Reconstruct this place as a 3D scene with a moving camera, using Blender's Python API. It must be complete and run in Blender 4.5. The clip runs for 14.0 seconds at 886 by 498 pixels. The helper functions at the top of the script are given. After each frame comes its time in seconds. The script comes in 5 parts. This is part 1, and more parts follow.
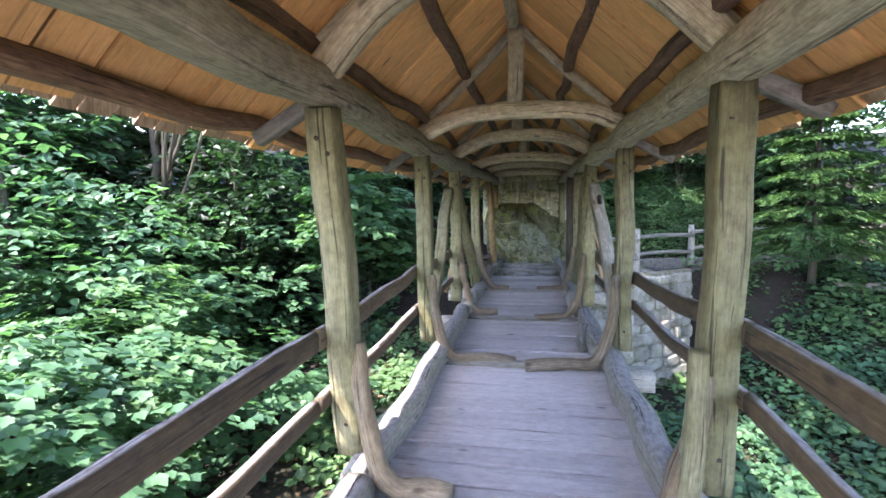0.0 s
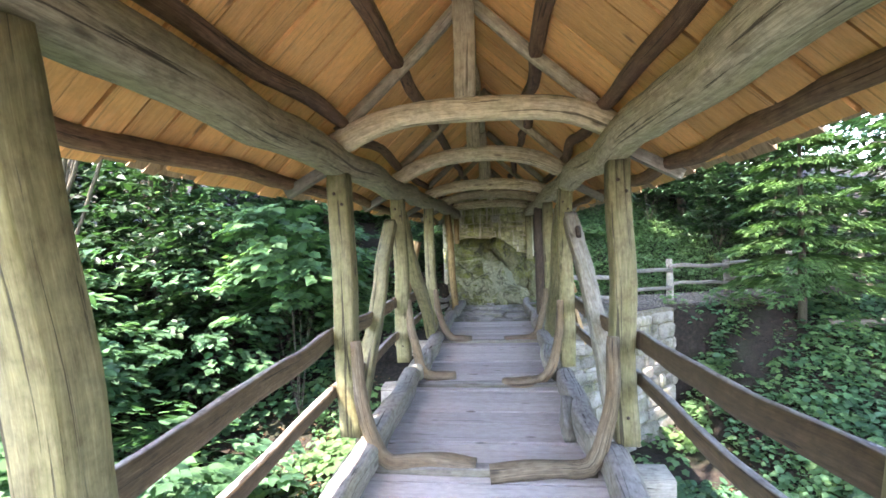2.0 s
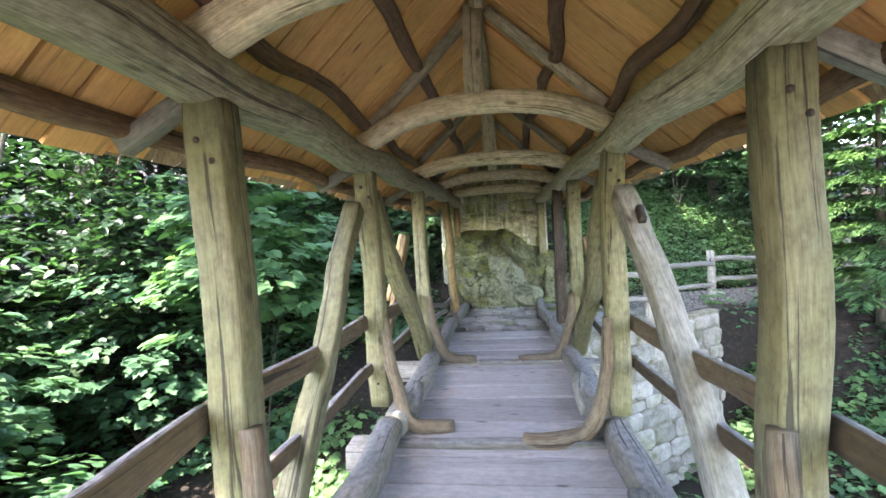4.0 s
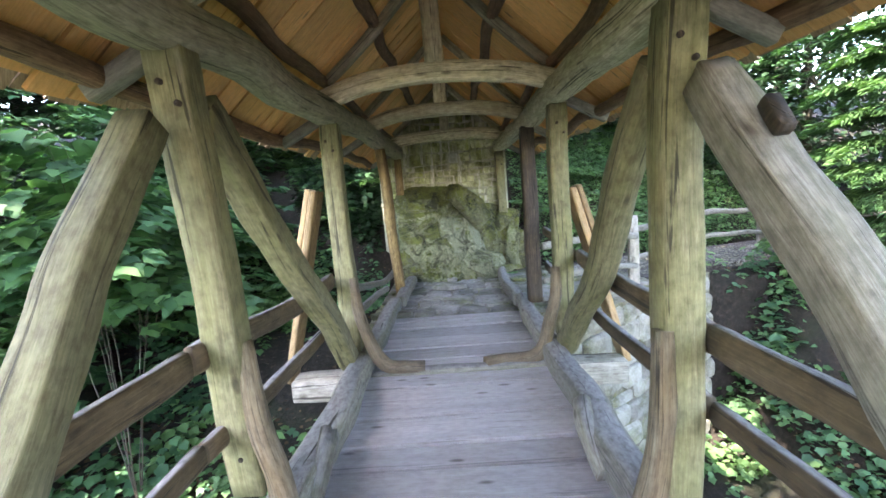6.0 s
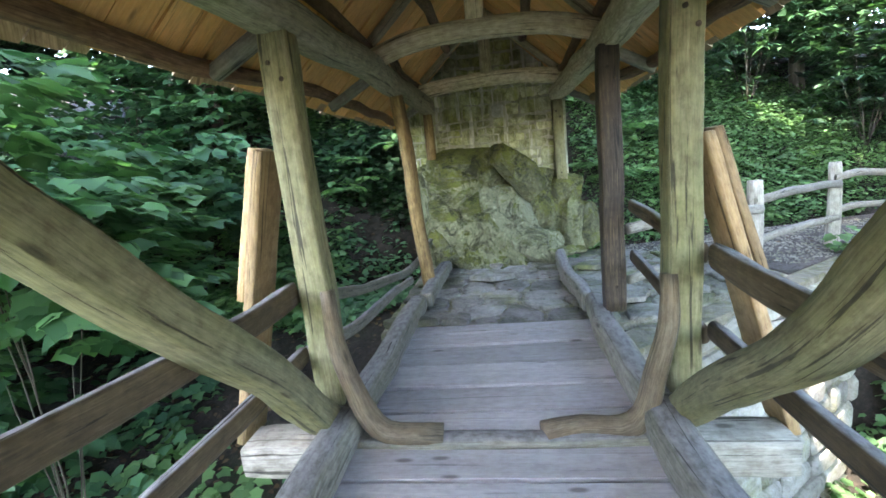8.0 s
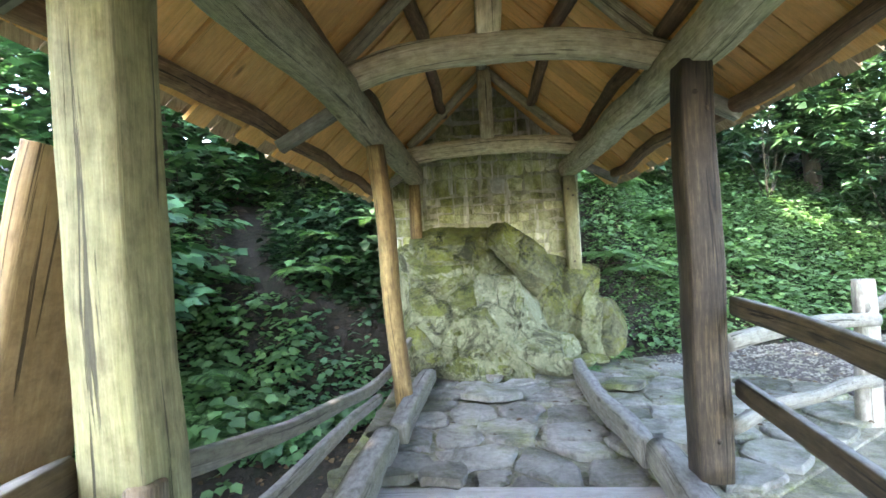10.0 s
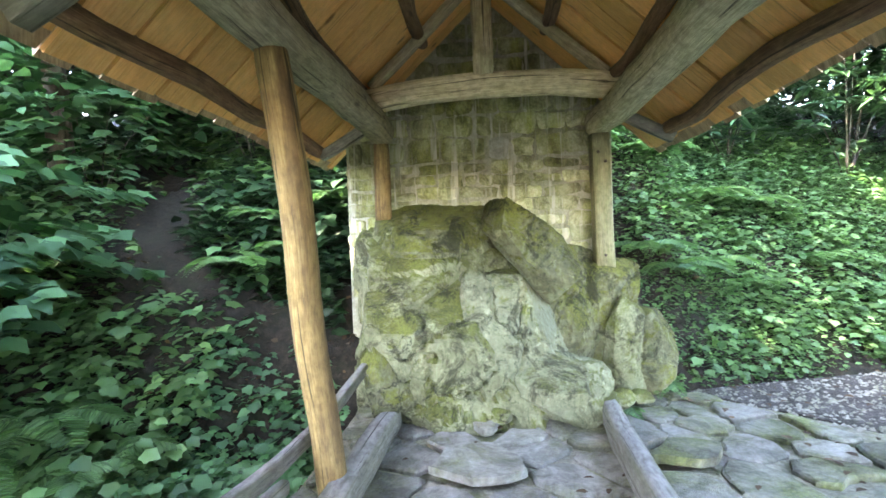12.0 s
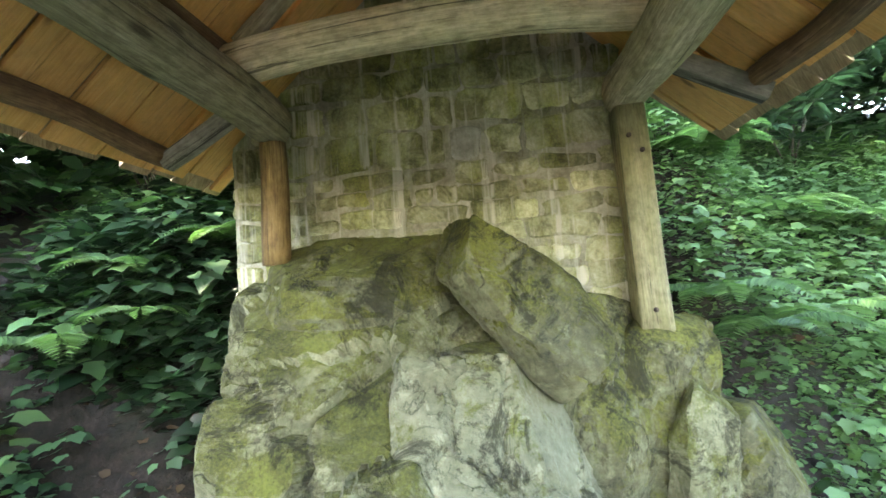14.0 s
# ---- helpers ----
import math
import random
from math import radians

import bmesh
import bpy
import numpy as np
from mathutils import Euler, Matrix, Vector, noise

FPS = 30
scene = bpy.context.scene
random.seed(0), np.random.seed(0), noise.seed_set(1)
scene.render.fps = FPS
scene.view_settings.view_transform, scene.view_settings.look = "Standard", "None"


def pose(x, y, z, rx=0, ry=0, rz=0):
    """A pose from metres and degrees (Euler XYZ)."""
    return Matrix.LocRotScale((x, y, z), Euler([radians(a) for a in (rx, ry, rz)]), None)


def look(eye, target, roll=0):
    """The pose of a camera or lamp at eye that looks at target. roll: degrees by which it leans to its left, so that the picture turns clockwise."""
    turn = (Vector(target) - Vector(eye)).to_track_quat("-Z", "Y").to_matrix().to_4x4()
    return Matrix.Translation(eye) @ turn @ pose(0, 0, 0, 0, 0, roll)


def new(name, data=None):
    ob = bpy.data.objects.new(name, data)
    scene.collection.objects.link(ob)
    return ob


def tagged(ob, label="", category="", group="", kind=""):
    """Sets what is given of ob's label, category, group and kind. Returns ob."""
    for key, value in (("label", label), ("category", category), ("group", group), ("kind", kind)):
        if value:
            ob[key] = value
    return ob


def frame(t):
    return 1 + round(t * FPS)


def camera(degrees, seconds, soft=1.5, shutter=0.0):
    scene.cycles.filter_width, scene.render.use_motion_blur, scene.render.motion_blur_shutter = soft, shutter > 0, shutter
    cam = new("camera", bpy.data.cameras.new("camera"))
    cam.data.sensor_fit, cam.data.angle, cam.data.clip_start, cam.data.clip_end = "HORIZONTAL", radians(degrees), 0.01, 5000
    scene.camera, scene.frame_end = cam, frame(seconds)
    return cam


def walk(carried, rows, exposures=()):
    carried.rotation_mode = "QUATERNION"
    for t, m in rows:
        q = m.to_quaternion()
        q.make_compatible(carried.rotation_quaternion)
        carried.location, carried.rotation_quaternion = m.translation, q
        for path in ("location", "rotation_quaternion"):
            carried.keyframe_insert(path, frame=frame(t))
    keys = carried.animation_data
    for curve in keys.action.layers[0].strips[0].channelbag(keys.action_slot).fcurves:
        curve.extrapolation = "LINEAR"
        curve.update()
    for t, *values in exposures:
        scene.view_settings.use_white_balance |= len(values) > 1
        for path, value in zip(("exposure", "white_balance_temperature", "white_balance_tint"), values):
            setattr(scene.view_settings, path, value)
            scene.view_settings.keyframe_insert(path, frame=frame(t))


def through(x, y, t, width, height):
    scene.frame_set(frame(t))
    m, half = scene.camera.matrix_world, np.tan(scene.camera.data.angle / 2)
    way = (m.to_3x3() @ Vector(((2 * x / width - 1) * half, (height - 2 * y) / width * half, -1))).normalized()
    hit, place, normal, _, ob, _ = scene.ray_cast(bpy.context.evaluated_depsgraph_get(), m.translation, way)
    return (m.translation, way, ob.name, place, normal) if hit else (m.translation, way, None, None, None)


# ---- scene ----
cam = camera(87.2, 14.0, soft=1.6)
PATH = [
    (0, (0.157, -0.641, 1.552), (-0.225, 1.312, 1.358), -1.2),
    (0.5, (0.181, -0.296, 1.578), (-0.026, 1.69, 1.461), -1.3),
    (1, (0.178, 0.016, 1.639), (-0.005, 2.003, 1.511), -3.6),
    (1.5, (0.207, 0.368, 1.602), (-0.115, 2.342, 1.557), -0.2),
    (2, (0.189, 0.789, 1.539), (-0.052, 2.774, 1.496), -2.1),
    (2.2, (0.185, 0.974, 1.541), (0.003, 2.964, 1.446), -2.8),
    (4.3, (0.071, 2.764, 1.491), (-0.191, 4.746, 1.435), -3.1),
    (4.5, (0.057, 2.95, 1.464), (-0.177, 4.935, 1.418), -2.3),
    (5, (0.051, 3.421, 1.456), (-0.106, 5.414, 1.378), -4.6),
    (5.5, (0.075, 3.854, 1.453), (-0.169, 5.831, 1.282), -3.1),
    (6, (0.058, 4.297, 1.42), (-0.003, 6.281, 1.173), -4.5),
    (6.5, (0.069, 4.678, 1.376), (-0.07, 6.619, 0.918), -5.3),
    (7, (0.096, 5.071, 1.307), (-0.206, 6.944, 0.675), -5.0),
    (7.5, (0.107, 5.542, 1.312), (-0.084, 7.424, 0.664), -6.2),
    (8, (0.123, 5.941, 1.341), (-0.158, 7.888, 0.979), -5.8),
    (8.2, (0.114, 6.08, 1.333), (-0.12, 8.054, 1.111), -5.2),
    (10.3, (-0.126, 7.524, 1.186), (-0.302, 9.516, 1.212), -2.7),
    (10.5, (-0.105, 7.675, 1.207), (-0.381, 9.656, 1.21), -2.3),
    (11, (-0.096, 8.109, 1.222), (-0.223, 10.1, 1.361), -1.0),
    (11.5, (-0.039, 8.511, 1.194), (-0.202, 10.503, 1.268), -2.3),
    (12, (0.013, 8.907, 1.222), (-0.196, 10.896, 1.178), -2.0),
    (12.5, (0.055, 9.348, 1.192), (0.043, 11.347, 1.273), -3.6),
    (13, (0.112, 9.768, 1.19), (-0.129, 11.751, 1.279), -3.7),
    (13.5, (0.157, 10.2, 1.226), (0.075, 12.192, 1.379), -4.0),
    (14, (0.253, 10.558, 1.232), (0.003, 12.536, 1.387), -4.3),
]
walk(cam, [(t, look(eye, target, roll)) for t, eye, target, roll in PATH], exposures=[(0.0, 3.72, 6400, 26), (0.5, 3.95, 6400, 26), (1.0, 4.22, 6700, 26), (2.0, 4.42, 7000, 23), (5.0, 4.62, 7000, 23), (8.0, 4.66, 6900, 15), (10.5, 5.52, 7200, 17), (12.0, 5.7, 7200, 19), (14.0, 5.6, 7700, 18)])

# ---- light ----
world = bpy.data.worlds.new("sky")
scene.world = world
world.use_nodes = True
wn = world.node_tree
sky = wn.nodes.new("ShaderNodeTexSky")
sky.sky_type, sky.sun_disc = "NISHITA", False
SUN_EL, SUN_AZ = 58.0, 222.0
sky.sun_elevation, sky.sun_rotation = radians(SUN_EL), radians(SUN_AZ)
wn.nodes["Background"].inputs["Strength"].default_value = 0.15
wn.links.new(sky.outputs["Color"], wn.nodes["Background"].inputs["Color"])
sun = new("sun", bpy.data.lights.new("sun", "SUN"))
sun.data.energy, sun.data.angle, sun.data.color = 2.2, radians(0.6), (1.0, 0.95, 0.86)
sun_way = Vector((math.sin(radians(SUN_AZ)) * math.cos(radians(SUN_EL)), math.cos(radians(SUN_AZ)) * math.cos(radians(SUN_EL)), math.sin(radians(SUN_EL))))
sun.matrix_world = look(sun_way * 40, (0, 0, 0))


# ---- materials ----
def material(name, rough=0.8):
    m = bpy.data.materials.new(name)
    m.use_nodes = True
    n, l = m.node_tree.nodes, m.node_tree.links
    b = n["Principled BSDF"]
    b.inputs["Roughness"].default_value = rough
    return m, n, l, b


def ramp(n, l, source, stops):
    r = n.new("ShaderNodeValToRGB")
    e = r.color_ramp.elements
    for i, (p, c) in enumerate(stops):
        k = e[i] if i < 2 else e.new(p)
        k.position, k.color = p, (*c, 1)
    l.new(source, r.inputs["Fac"])
    return r.outputs["Color"]


def noise_node(n, l, vec, scale, detail=4, rough=0.6, distort=0.0):
    t = n.new("ShaderNodeTexNoise")
    t.inputs["Scale"].default_value, t.inputs["Detail"].default_value = scale, detail
    t.inputs["Roughness"].default_value, t.inputs["Distortion"].default_value = rough, distort
    l.new(vec, t.inputs["Vector"])
    return t.outputs["Fac"]


def mix(n, l, fac, a, b, mode="MIX"):
    k = n.new("ShaderNodeMix")
    k.data_type, k.blend_type = "RGBA", mode
    for value, socket in ((fac, 0), (a, 6), (b, 7)):
        if isinstance(value, (int, float)):
            k.inputs[socket].default_value = value
        elif isinstance(value, tuple):
            k.inputs[socket].default_value = (*value, 1)
        else:
            l.new(value, k.inputs[socket])
    return k.outputs[2]


def bump(n, l, b, height, strength=0.4, distance=0.01):
    k = n.new("ShaderNodeBump")
    k.inputs["Strength"].default_value, k.inputs["Distance"].default_value = strength, distance
    l.new(height, k.inputs["Height"])
    l.new(k.outputs["Normal"], b.inputs["Normal"])


def mapped(n, l, source, scale):
    k = n.new("ShaderNodeMapping")
    k.inputs["Scale"].default_value = scale
    l.new(source, k.inputs["Vector"])
    return k.outputs["Vector"]


def shifted(n, l, source):
    """Coordinates moved by each object's own random number."""
    i = n.new("ShaderNodeObjectInfo")
    m = n.new("ShaderNodeMath")
    m.operation = "MULTIPLY"
    m.inputs[1].default_value = 37.0
    l.new(i.outputs["Random"], m.inputs[0])
    a = n.new("ShaderNodeVectorMath")
    a.operation = "ADD"
    l.new(source, a.inputs[0])
    l.new(m.outputs[0], a.inputs[1])
    return a.outputs[0], i.outputs["Random"]


def wood(name, dark, mid, light, stain, stain_amount=0.5, rough=0.78, crack=0.8, tone=0.3, speck=0.75, top_grey=None):
    """Weathered timber; the grain runs along the first texture coordinate."""
    m, n, l, b = material(name, rough)
    uv = n.new("ShaderNodeUVMap")
    uv.uv_map = "grain"
    vec, rnd = shifted(n, l, uv.outputs["UV"])
    fine = noise_node(n, l, mapped(n, l, vec, (5.0, 90.0, 1.0)), 1.0, 8, 0.75, 0.5)
    rough_map = noise_node(n, l, mapped(n, l, vec, (14.0, 22.0, 1.0)), 1.0, 6, 0.7)
    wide = noise_node(n, l, mapped(n, l, vec, (1.2, 9.0, 1.0)), 1.0, 4, 0.6, 0.6)
    col = ramp(n, l, fine, [(0.3, dark), (0.52, mid), (0.72, light)])
    blotch = ramp(n, l, wide, [(0.38, (0, 0, 0)), (0.66, (1, 1, 1))])
    amount = n.new("ShaderNodeMath")
    amount.operation = "MULTIPLY"
    amount.inputs[1].default_value = stain_amount
    l.new(blotch, amount.inputs[0])
    col = mix(n, l, amount.outputs[0], col, stain)
    spots = ramp(n, l, rough_map, [(0.36, (0.55, 0.52, 0.5)), (0.55, (1, 1, 1)), (0.72, (1.25, 1.25, 1.22))])
    col = mix(n, l, speck, col, spots, "MULTIPLY")
    knots = n.new("ShaderNodeTexVoronoi")
    knots.inputs["Scale"].default_value = 1.0
    l.new(mapped(n, l, vec, (2.2, 6.0, 1.0)), knots.inputs["Vector"])
    kn = ramp(n, l, knots.outputs["Distance"], [(0.06, (0.25, 0.22, 0.2)), (0.13, (1, 1, 1))])
    col = mix(n, l, 0.8, col, kn, "MULTIPLY")
    cr = noise_node(n, l, mapped(n, l, vec, (0.8, 30.0, 1.0)), 1.0, 5, 0.6, 1.2)
    crk = ramp(n, l, cr, [(0.36, (0.08, 0.07, 0.06)), (0.395, (1, 1, 1))])
    col = mix(n, l, crack, col, crk, "MULTIPLY")
    t = n.new("ShaderNodeMapRange")
    t.inputs["To Min"].default_value, t.inputs["To Max"].default_value = 1 - tone, 1 + tone
    l.new(rnd, t.inputs["Value"])
    hsv = n.new("ShaderNodeHueSaturation")
    l.new(t.outputs[0], hsv.inputs["Value"])
    l.new(col, hsv.inputs["Color"])
    l.new(hsv.outputs["Color"], b.inputs["Base Color"])
    # Faces that point up are mixed towards the given grey.
    if top_grey:
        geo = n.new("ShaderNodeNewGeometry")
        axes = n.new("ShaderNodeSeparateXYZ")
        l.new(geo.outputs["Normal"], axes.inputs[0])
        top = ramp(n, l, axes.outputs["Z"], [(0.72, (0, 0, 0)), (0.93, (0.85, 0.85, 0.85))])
        grey = mix(n, l, 1.0, top_grey, mix(n, l, 1.0, spots, crk, "MULTIPLY"), "MULTIPLY")
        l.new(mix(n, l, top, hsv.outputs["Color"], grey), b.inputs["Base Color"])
    hgt = mix(n, l, 0.5, mix(n, l, 0.5, fine, rough_map), crk)
    bump(n, l, b, hgt, 0.8, 0.01)
    return m


def stone(name, dark, mid, light, moss, moss_amount=0.5, scale=1.0, rough=0.85, streak=0.0, cracks=0.0, grime=0.3, sharp=False):
    m, n, l, b = material(name, rough)
    geo = n.new("ShaderNodeNewGeometry")
    vec = geo.outputs["Position"]
    big = noise_node(n, l, vec, 3.2 * scale, 5, 0.65, 0.5)
    fine = noise_node(n, l, vec, 28 * scale, 6, 0.7)
    info = n.new("ShaderNodeObjectInfo")
    both = mix(n, l, 0.45, big, fine)
    col = ramp(n, l, both, [(0.36, dark), (0.5, mid), (0.64, light)])
    ms = noise_node(n, l, mapped(n, l, vec, (1, 1, 0.35 if streak else 1.0)), 2.3 * scale, 10, 0.82 if sharp else 0.7, 0.3)
    soft = 0.06 if sharp else 0.16
    mk = ramp(n, l, ms, [(0.5 - 0.06 * moss_amount, (0, 0, 0)), (0.5 + soft - 0.06 * moss_amount, (1, 1, 1))])
    f = n.new("ShaderNodeMath")
    f.operation = "MULTIPLY"
    f.inputs[1].default_value = 0.85
    l.new(mk, f.inputs[0])
    edge = n.new("ShaderNodeTexVoronoi")
    edge.feature = "DISTANCE_TO_EDGE"
    edge.inputs["Scale"].default_value = 1.9 * scale
    warp = n.new("ShaderNodeVectorMath")
    warp.operation = "MULTIPLY_ADD"
    l.new(big, warp.inputs[0])
    warp.inputs[1].default_value = (0.5, 0.5, 0.5)
    l.new(vec, warp.inputs[2])
    l.new(warp.outputs[0], edge.inputs["Vector"])
    gap = ramp(n, l, edge.outputs["Distance"], [(0.0, (0.2, 0.19, 0.15)), (0.03 * cracks + 0.0005, (1, 1, 1))])
    tuft = noise_node(n, l, vec, 60 * scale, 5, 0.75)
    mc = ramp(n, l, mix(n, l, 0.5, tuft, big), [(0.4, tuple(c * 0.3 for c in moss)), (0.5, moss), (0.6, tuple(c * 1.7 for c in moss))])
    col = mix(n, l, f.outputs[0], col, mc)
    col = mix(n, l, min(1, cracks), col, gap, "MULTIPLY")
    dk = noise_node(n, l, vec, 2.6 * scale, 8, 0.75, 0.8)
    dirt = ramp(n, l, dk, [(0.4, (0.16, 0.16, 0.11)), (0.47 if sharp else 0.52, (1, 1, 1))])
    col = mix(n, l, grime, col, dirt, "MULTIPLY")
    if streak:
        sv = noise_node(n, l, mapped(n, l, vec, (16, 16, 0.9)), 1.0, 3, 0.6)
        sk = ramp(n, l, sv, [(0.55, (0, 0, 0)), (0.66, (1, 1, 1))])
        g = n.new("ShaderNodeMath")
        g.operation = "MULTIPLY"
        g.inputs[1].default_value = streak
        l.new(sk, g.inputs[0])
        col = mix(n, l, g.outputs[0], col, (0.62, 0.6, 0.5))
    t = n.new("ShaderNodeMapRange")
    t.inputs["To Min"].default_value, t.inputs["To Max"].default_value = 0.72, 1.28
    l.new(info.outputs["Random"], t.inputs["Value"])
    hsv = n.new("ShaderNodeHueSaturation")
    l.new(t.outputs[0], hsv.inputs["Value"])
    l.new(col, hsv.inputs["Color"])
    l.new(hsv.outputs["Color"], b.inputs["Base Color"])
    relief = mix(n, l, 0.6 * min(1, cracks), mix(n, l, 0.4, both, tuft), gap)
    bump(n, l, b, relief, 1.0, 0.06 if sharp else 0.035)
    return m


def boulder_stone(name, dark, mid, light, moss, level):
    """Rock with branching cracks, pale lichen, and moss that keeps to the upward faces."""
    m, n, l, b = material(name, 0.88)
    geo = n.new("ShaderNodeNewGeometry")
    vec = geo.outputs["Position"]
    big = noise_node(n, l, vec, 2.4, 6, 0.7, 0.4)
    fine = noise_node(n, l, vec, 22, 8, 0.78)
    col = ramp(n, l, mix(n, l, 0.5, big, fine), [(0.34, dark), (0.48, mid), (0.62, light)])
    blot = noise_node(n, l, vec, 7, 5, 0.75, 0.6)
    col = mix(n, l, ramp(n, l, blot, [(0.57, (0, 0, 0)), (0.64, (0.6, 0.6, 0.6))]), col, tuple(min(0.7, c * 1.35) for c in light))
    axes = n.new("ShaderNodeSeparateXYZ")
    l.new(geo.outputs["Normal"], axes.inputs[0])
    slope = n.new("ShaderNodeMath")
    slope.operation = "MULTIPLY_ADD"
    l.new(axes.outputs["Z"], slope.inputs[0])
    slope.inputs[1].default_value = 0.2
    l.new(noise_node(n, l, vec, 3.1, 10, 0.8, 0.5), slope.inputs[2])
    mask = ramp(n, l, slope.outputs[0], [(0.66 - level, (0, 0, 0)), (0.76 - level, (0.92, 0.92, 0.92))])
    tuft = noise_node(n, l, vec, 75, 5, 0.8)
    green = ramp(n, l, mix(n, l, 0.5, tuft, big), [(0.38, tuple(c * 0.3 for c in moss)), (0.5, moss), (0.62, tuple(c * 1.9 for c in moss))])
    col = mix(n, l, mask, col, green)
    lines = []
    for scale, width, most in ((1.15, 0.006, 0.85), (2.9, 0.007, 0.6)):
        path = noise_node(n, l, vec, scale, 7, 0.62, 0.2)
        shown = ramp(n, l, noise_node(n, l, vec, scale * 1.3 + 0.7, 3), [(0.46, (0, 0, 0)), (0.56, (most, most, most))])
        line = ramp(n, l, path, [(0.5 - width, (1, 1, 1)), (0.5 - width * 0.3, (0.08, 0.08, 0.05)), (0.5 + width * 0.3, (0.08, 0.08, 0.05)), (0.5 + width, (1, 1, 1))])
        lines.append(mix(n, l, shown, (1.0, 1.0, 1.0), line))
        col = mix(n, l, 1.0, col, lines[-1], "MULTIPLY")
    soot = ramp(n, l, noise_node(n, l, vec, 3.3, 9, 0.8, 0.9), [(0.41, (0.13, 0.13, 0.07)), (0.485, (1, 1, 1))])
    col = mix(n, l, 0.85, col, soot, "MULTIPLY")
    l.new(col, b.inputs["Base Color"])
    relief = mix(n, l, 0.35, mix(n, l, 0.5, fine, blot), tuft)
    relief = mix(n, l, 0.45, relief, mix(n, l, 1.0, lines[0], lines[1], "MULTIPLY"))
    bump(n, l, b, relief, 0.9, 0.05)
    return m


def leaf_material(name, low, high, rough=0.45, through=0.35):
    m, n, l, b = material(name, rough)
    geo = n.new("ShaderNodeNewGeometry")
    col = ramp(n, l, geo.outputs["Random Per Island"], [(0.0, low), (0.8, high), (1.0, tuple(min(1, c * 1.5) for c in high))])
    big = noise_node(n, l, geo.outputs["Position"], 0.9, 3)
    k = ramp(n, l, big, [(0.35, (0.7, 0.8, 0.85)), (0.65, (1.12, 1.12, 0.98))])
    col = mix(n, l, 1.0, col, k, "MULTIPLY")
    l.new(col, b.inputs["Base Color"])
    b.inputs["Specular IOR Level"].default_value = 0.5
    tr = n.new("ShaderNodeBsdfTranslucent")
    yellow = mix(n, l, 1.0, col, (1.15, 1.35, 0.75), "MULTIPLY")
    l.new(yellow, tr.inputs["Color"])
    add = n.new("ShaderNodeMixShader")
    add.inputs[0].default_value = through
    l.new(b.outputs[0], add.inputs[1])
    l.new(tr.outputs[0], add.inputs[2])
    l.new(add.outputs[0], n["Material Output"].inputs["Surface"])
    return m


def earth(name):
    m, n, l, b = material(name, 0.95)
    geo = n.new("ShaderNodeNewGeometry")
    p = geo.outputs["Position"]
    big = noise_node(n, l, p, 0.9, 5, 0.65)
    fine = noise_node(n, l, p, 14, 6, 0.75)
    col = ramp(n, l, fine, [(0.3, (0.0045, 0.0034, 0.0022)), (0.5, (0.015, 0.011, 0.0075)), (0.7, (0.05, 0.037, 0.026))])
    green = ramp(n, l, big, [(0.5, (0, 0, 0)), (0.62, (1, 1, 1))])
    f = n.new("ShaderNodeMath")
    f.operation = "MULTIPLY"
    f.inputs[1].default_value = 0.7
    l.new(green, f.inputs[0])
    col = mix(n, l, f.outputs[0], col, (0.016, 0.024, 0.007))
    l.new(col, b.inputs["Base Color"])
    bump(n, l, b, fine, 0.9, 0.05)
    return m


POST = wood("post_wood", (0.085, 0.077, 0.038), (0.185, 0.172, 0.092), (0.29, 0.268, 0.165), (0.15, 0.15, 0.054), 0.6, tone=0.18)
BEAM = wood("beam_wood", (0.15, 0.125, 0.08), (0.4, 0.35, 0.24), (0.62, 0.56, 0.41), (0.259, 0.245, 0.118), 0.5)
COLLAR = wood("collar_wood", (0.24, 0.2, 0.12), (0.53, 0.46, 0.3), (0.7, 0.63, 0.45), (0.375, 0.321, 0.16), 0.45)
PLANK = wood("plank_wood", (0.36, 0.338, 0.325), (0.43, 0.405, 0.39), (0.5, 0.472, 0.452), (0.31, 0.286, 0.268), 0.5, 0.7, 0.4, 0.14, 0.35)
KERB = wood("kerb_wood", (0.085, 0.08, 0.062), (0.19, 0.18, 0.148), (0.3, 0.288, 0.255), (0.14, 0.138, 0.08), 0.55, crack=0.55, top_grey=(0.24, 0.233, 0.224))
ROOT = wood("root_wood", (0.07, 0.055, 0.034), (0.19, 0.155, 0.1), (0.31, 0.27, 0.2), (0.17, 0.105, 0.045), 0.55)
RAIL = wood("rail_wood", (0.034, 0.024, 0.013), (0.085, 0.06, 0.031), (0.15, 0.112, 0.066), (0.07, 0.045, 0.016), 0.5, top_grey=(0.27, 0.265, 0.26))
BOARD = wood("roof_board_wood", (0.68, 0.34, 0.105), (0.83, 0.46, 0.165), (0.88, 0.57, 0.26), (0.68, 0.34, 0.105), 0.35, 0.7, 0.3, 0.15, 0.3)
PURLIN = wood("purlin_wood", (0.07, 0.037, 0.02), (0.19, 0.108, 0.058), (0.36, 0.235, 0.145), (0.1, 0.055, 0.032), 0.5)
SHINGLE = wood("shingle_wood", (0.2, 0.14, 0.085), (0.4, 0.28, 0.17), (0.56, 0.43, 0.29), (0.3, 0.2, 0.12), 0.5, 0.8, 0.3, 0.3)
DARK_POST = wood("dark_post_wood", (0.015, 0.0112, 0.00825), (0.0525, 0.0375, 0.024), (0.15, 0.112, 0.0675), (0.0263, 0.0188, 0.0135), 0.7)
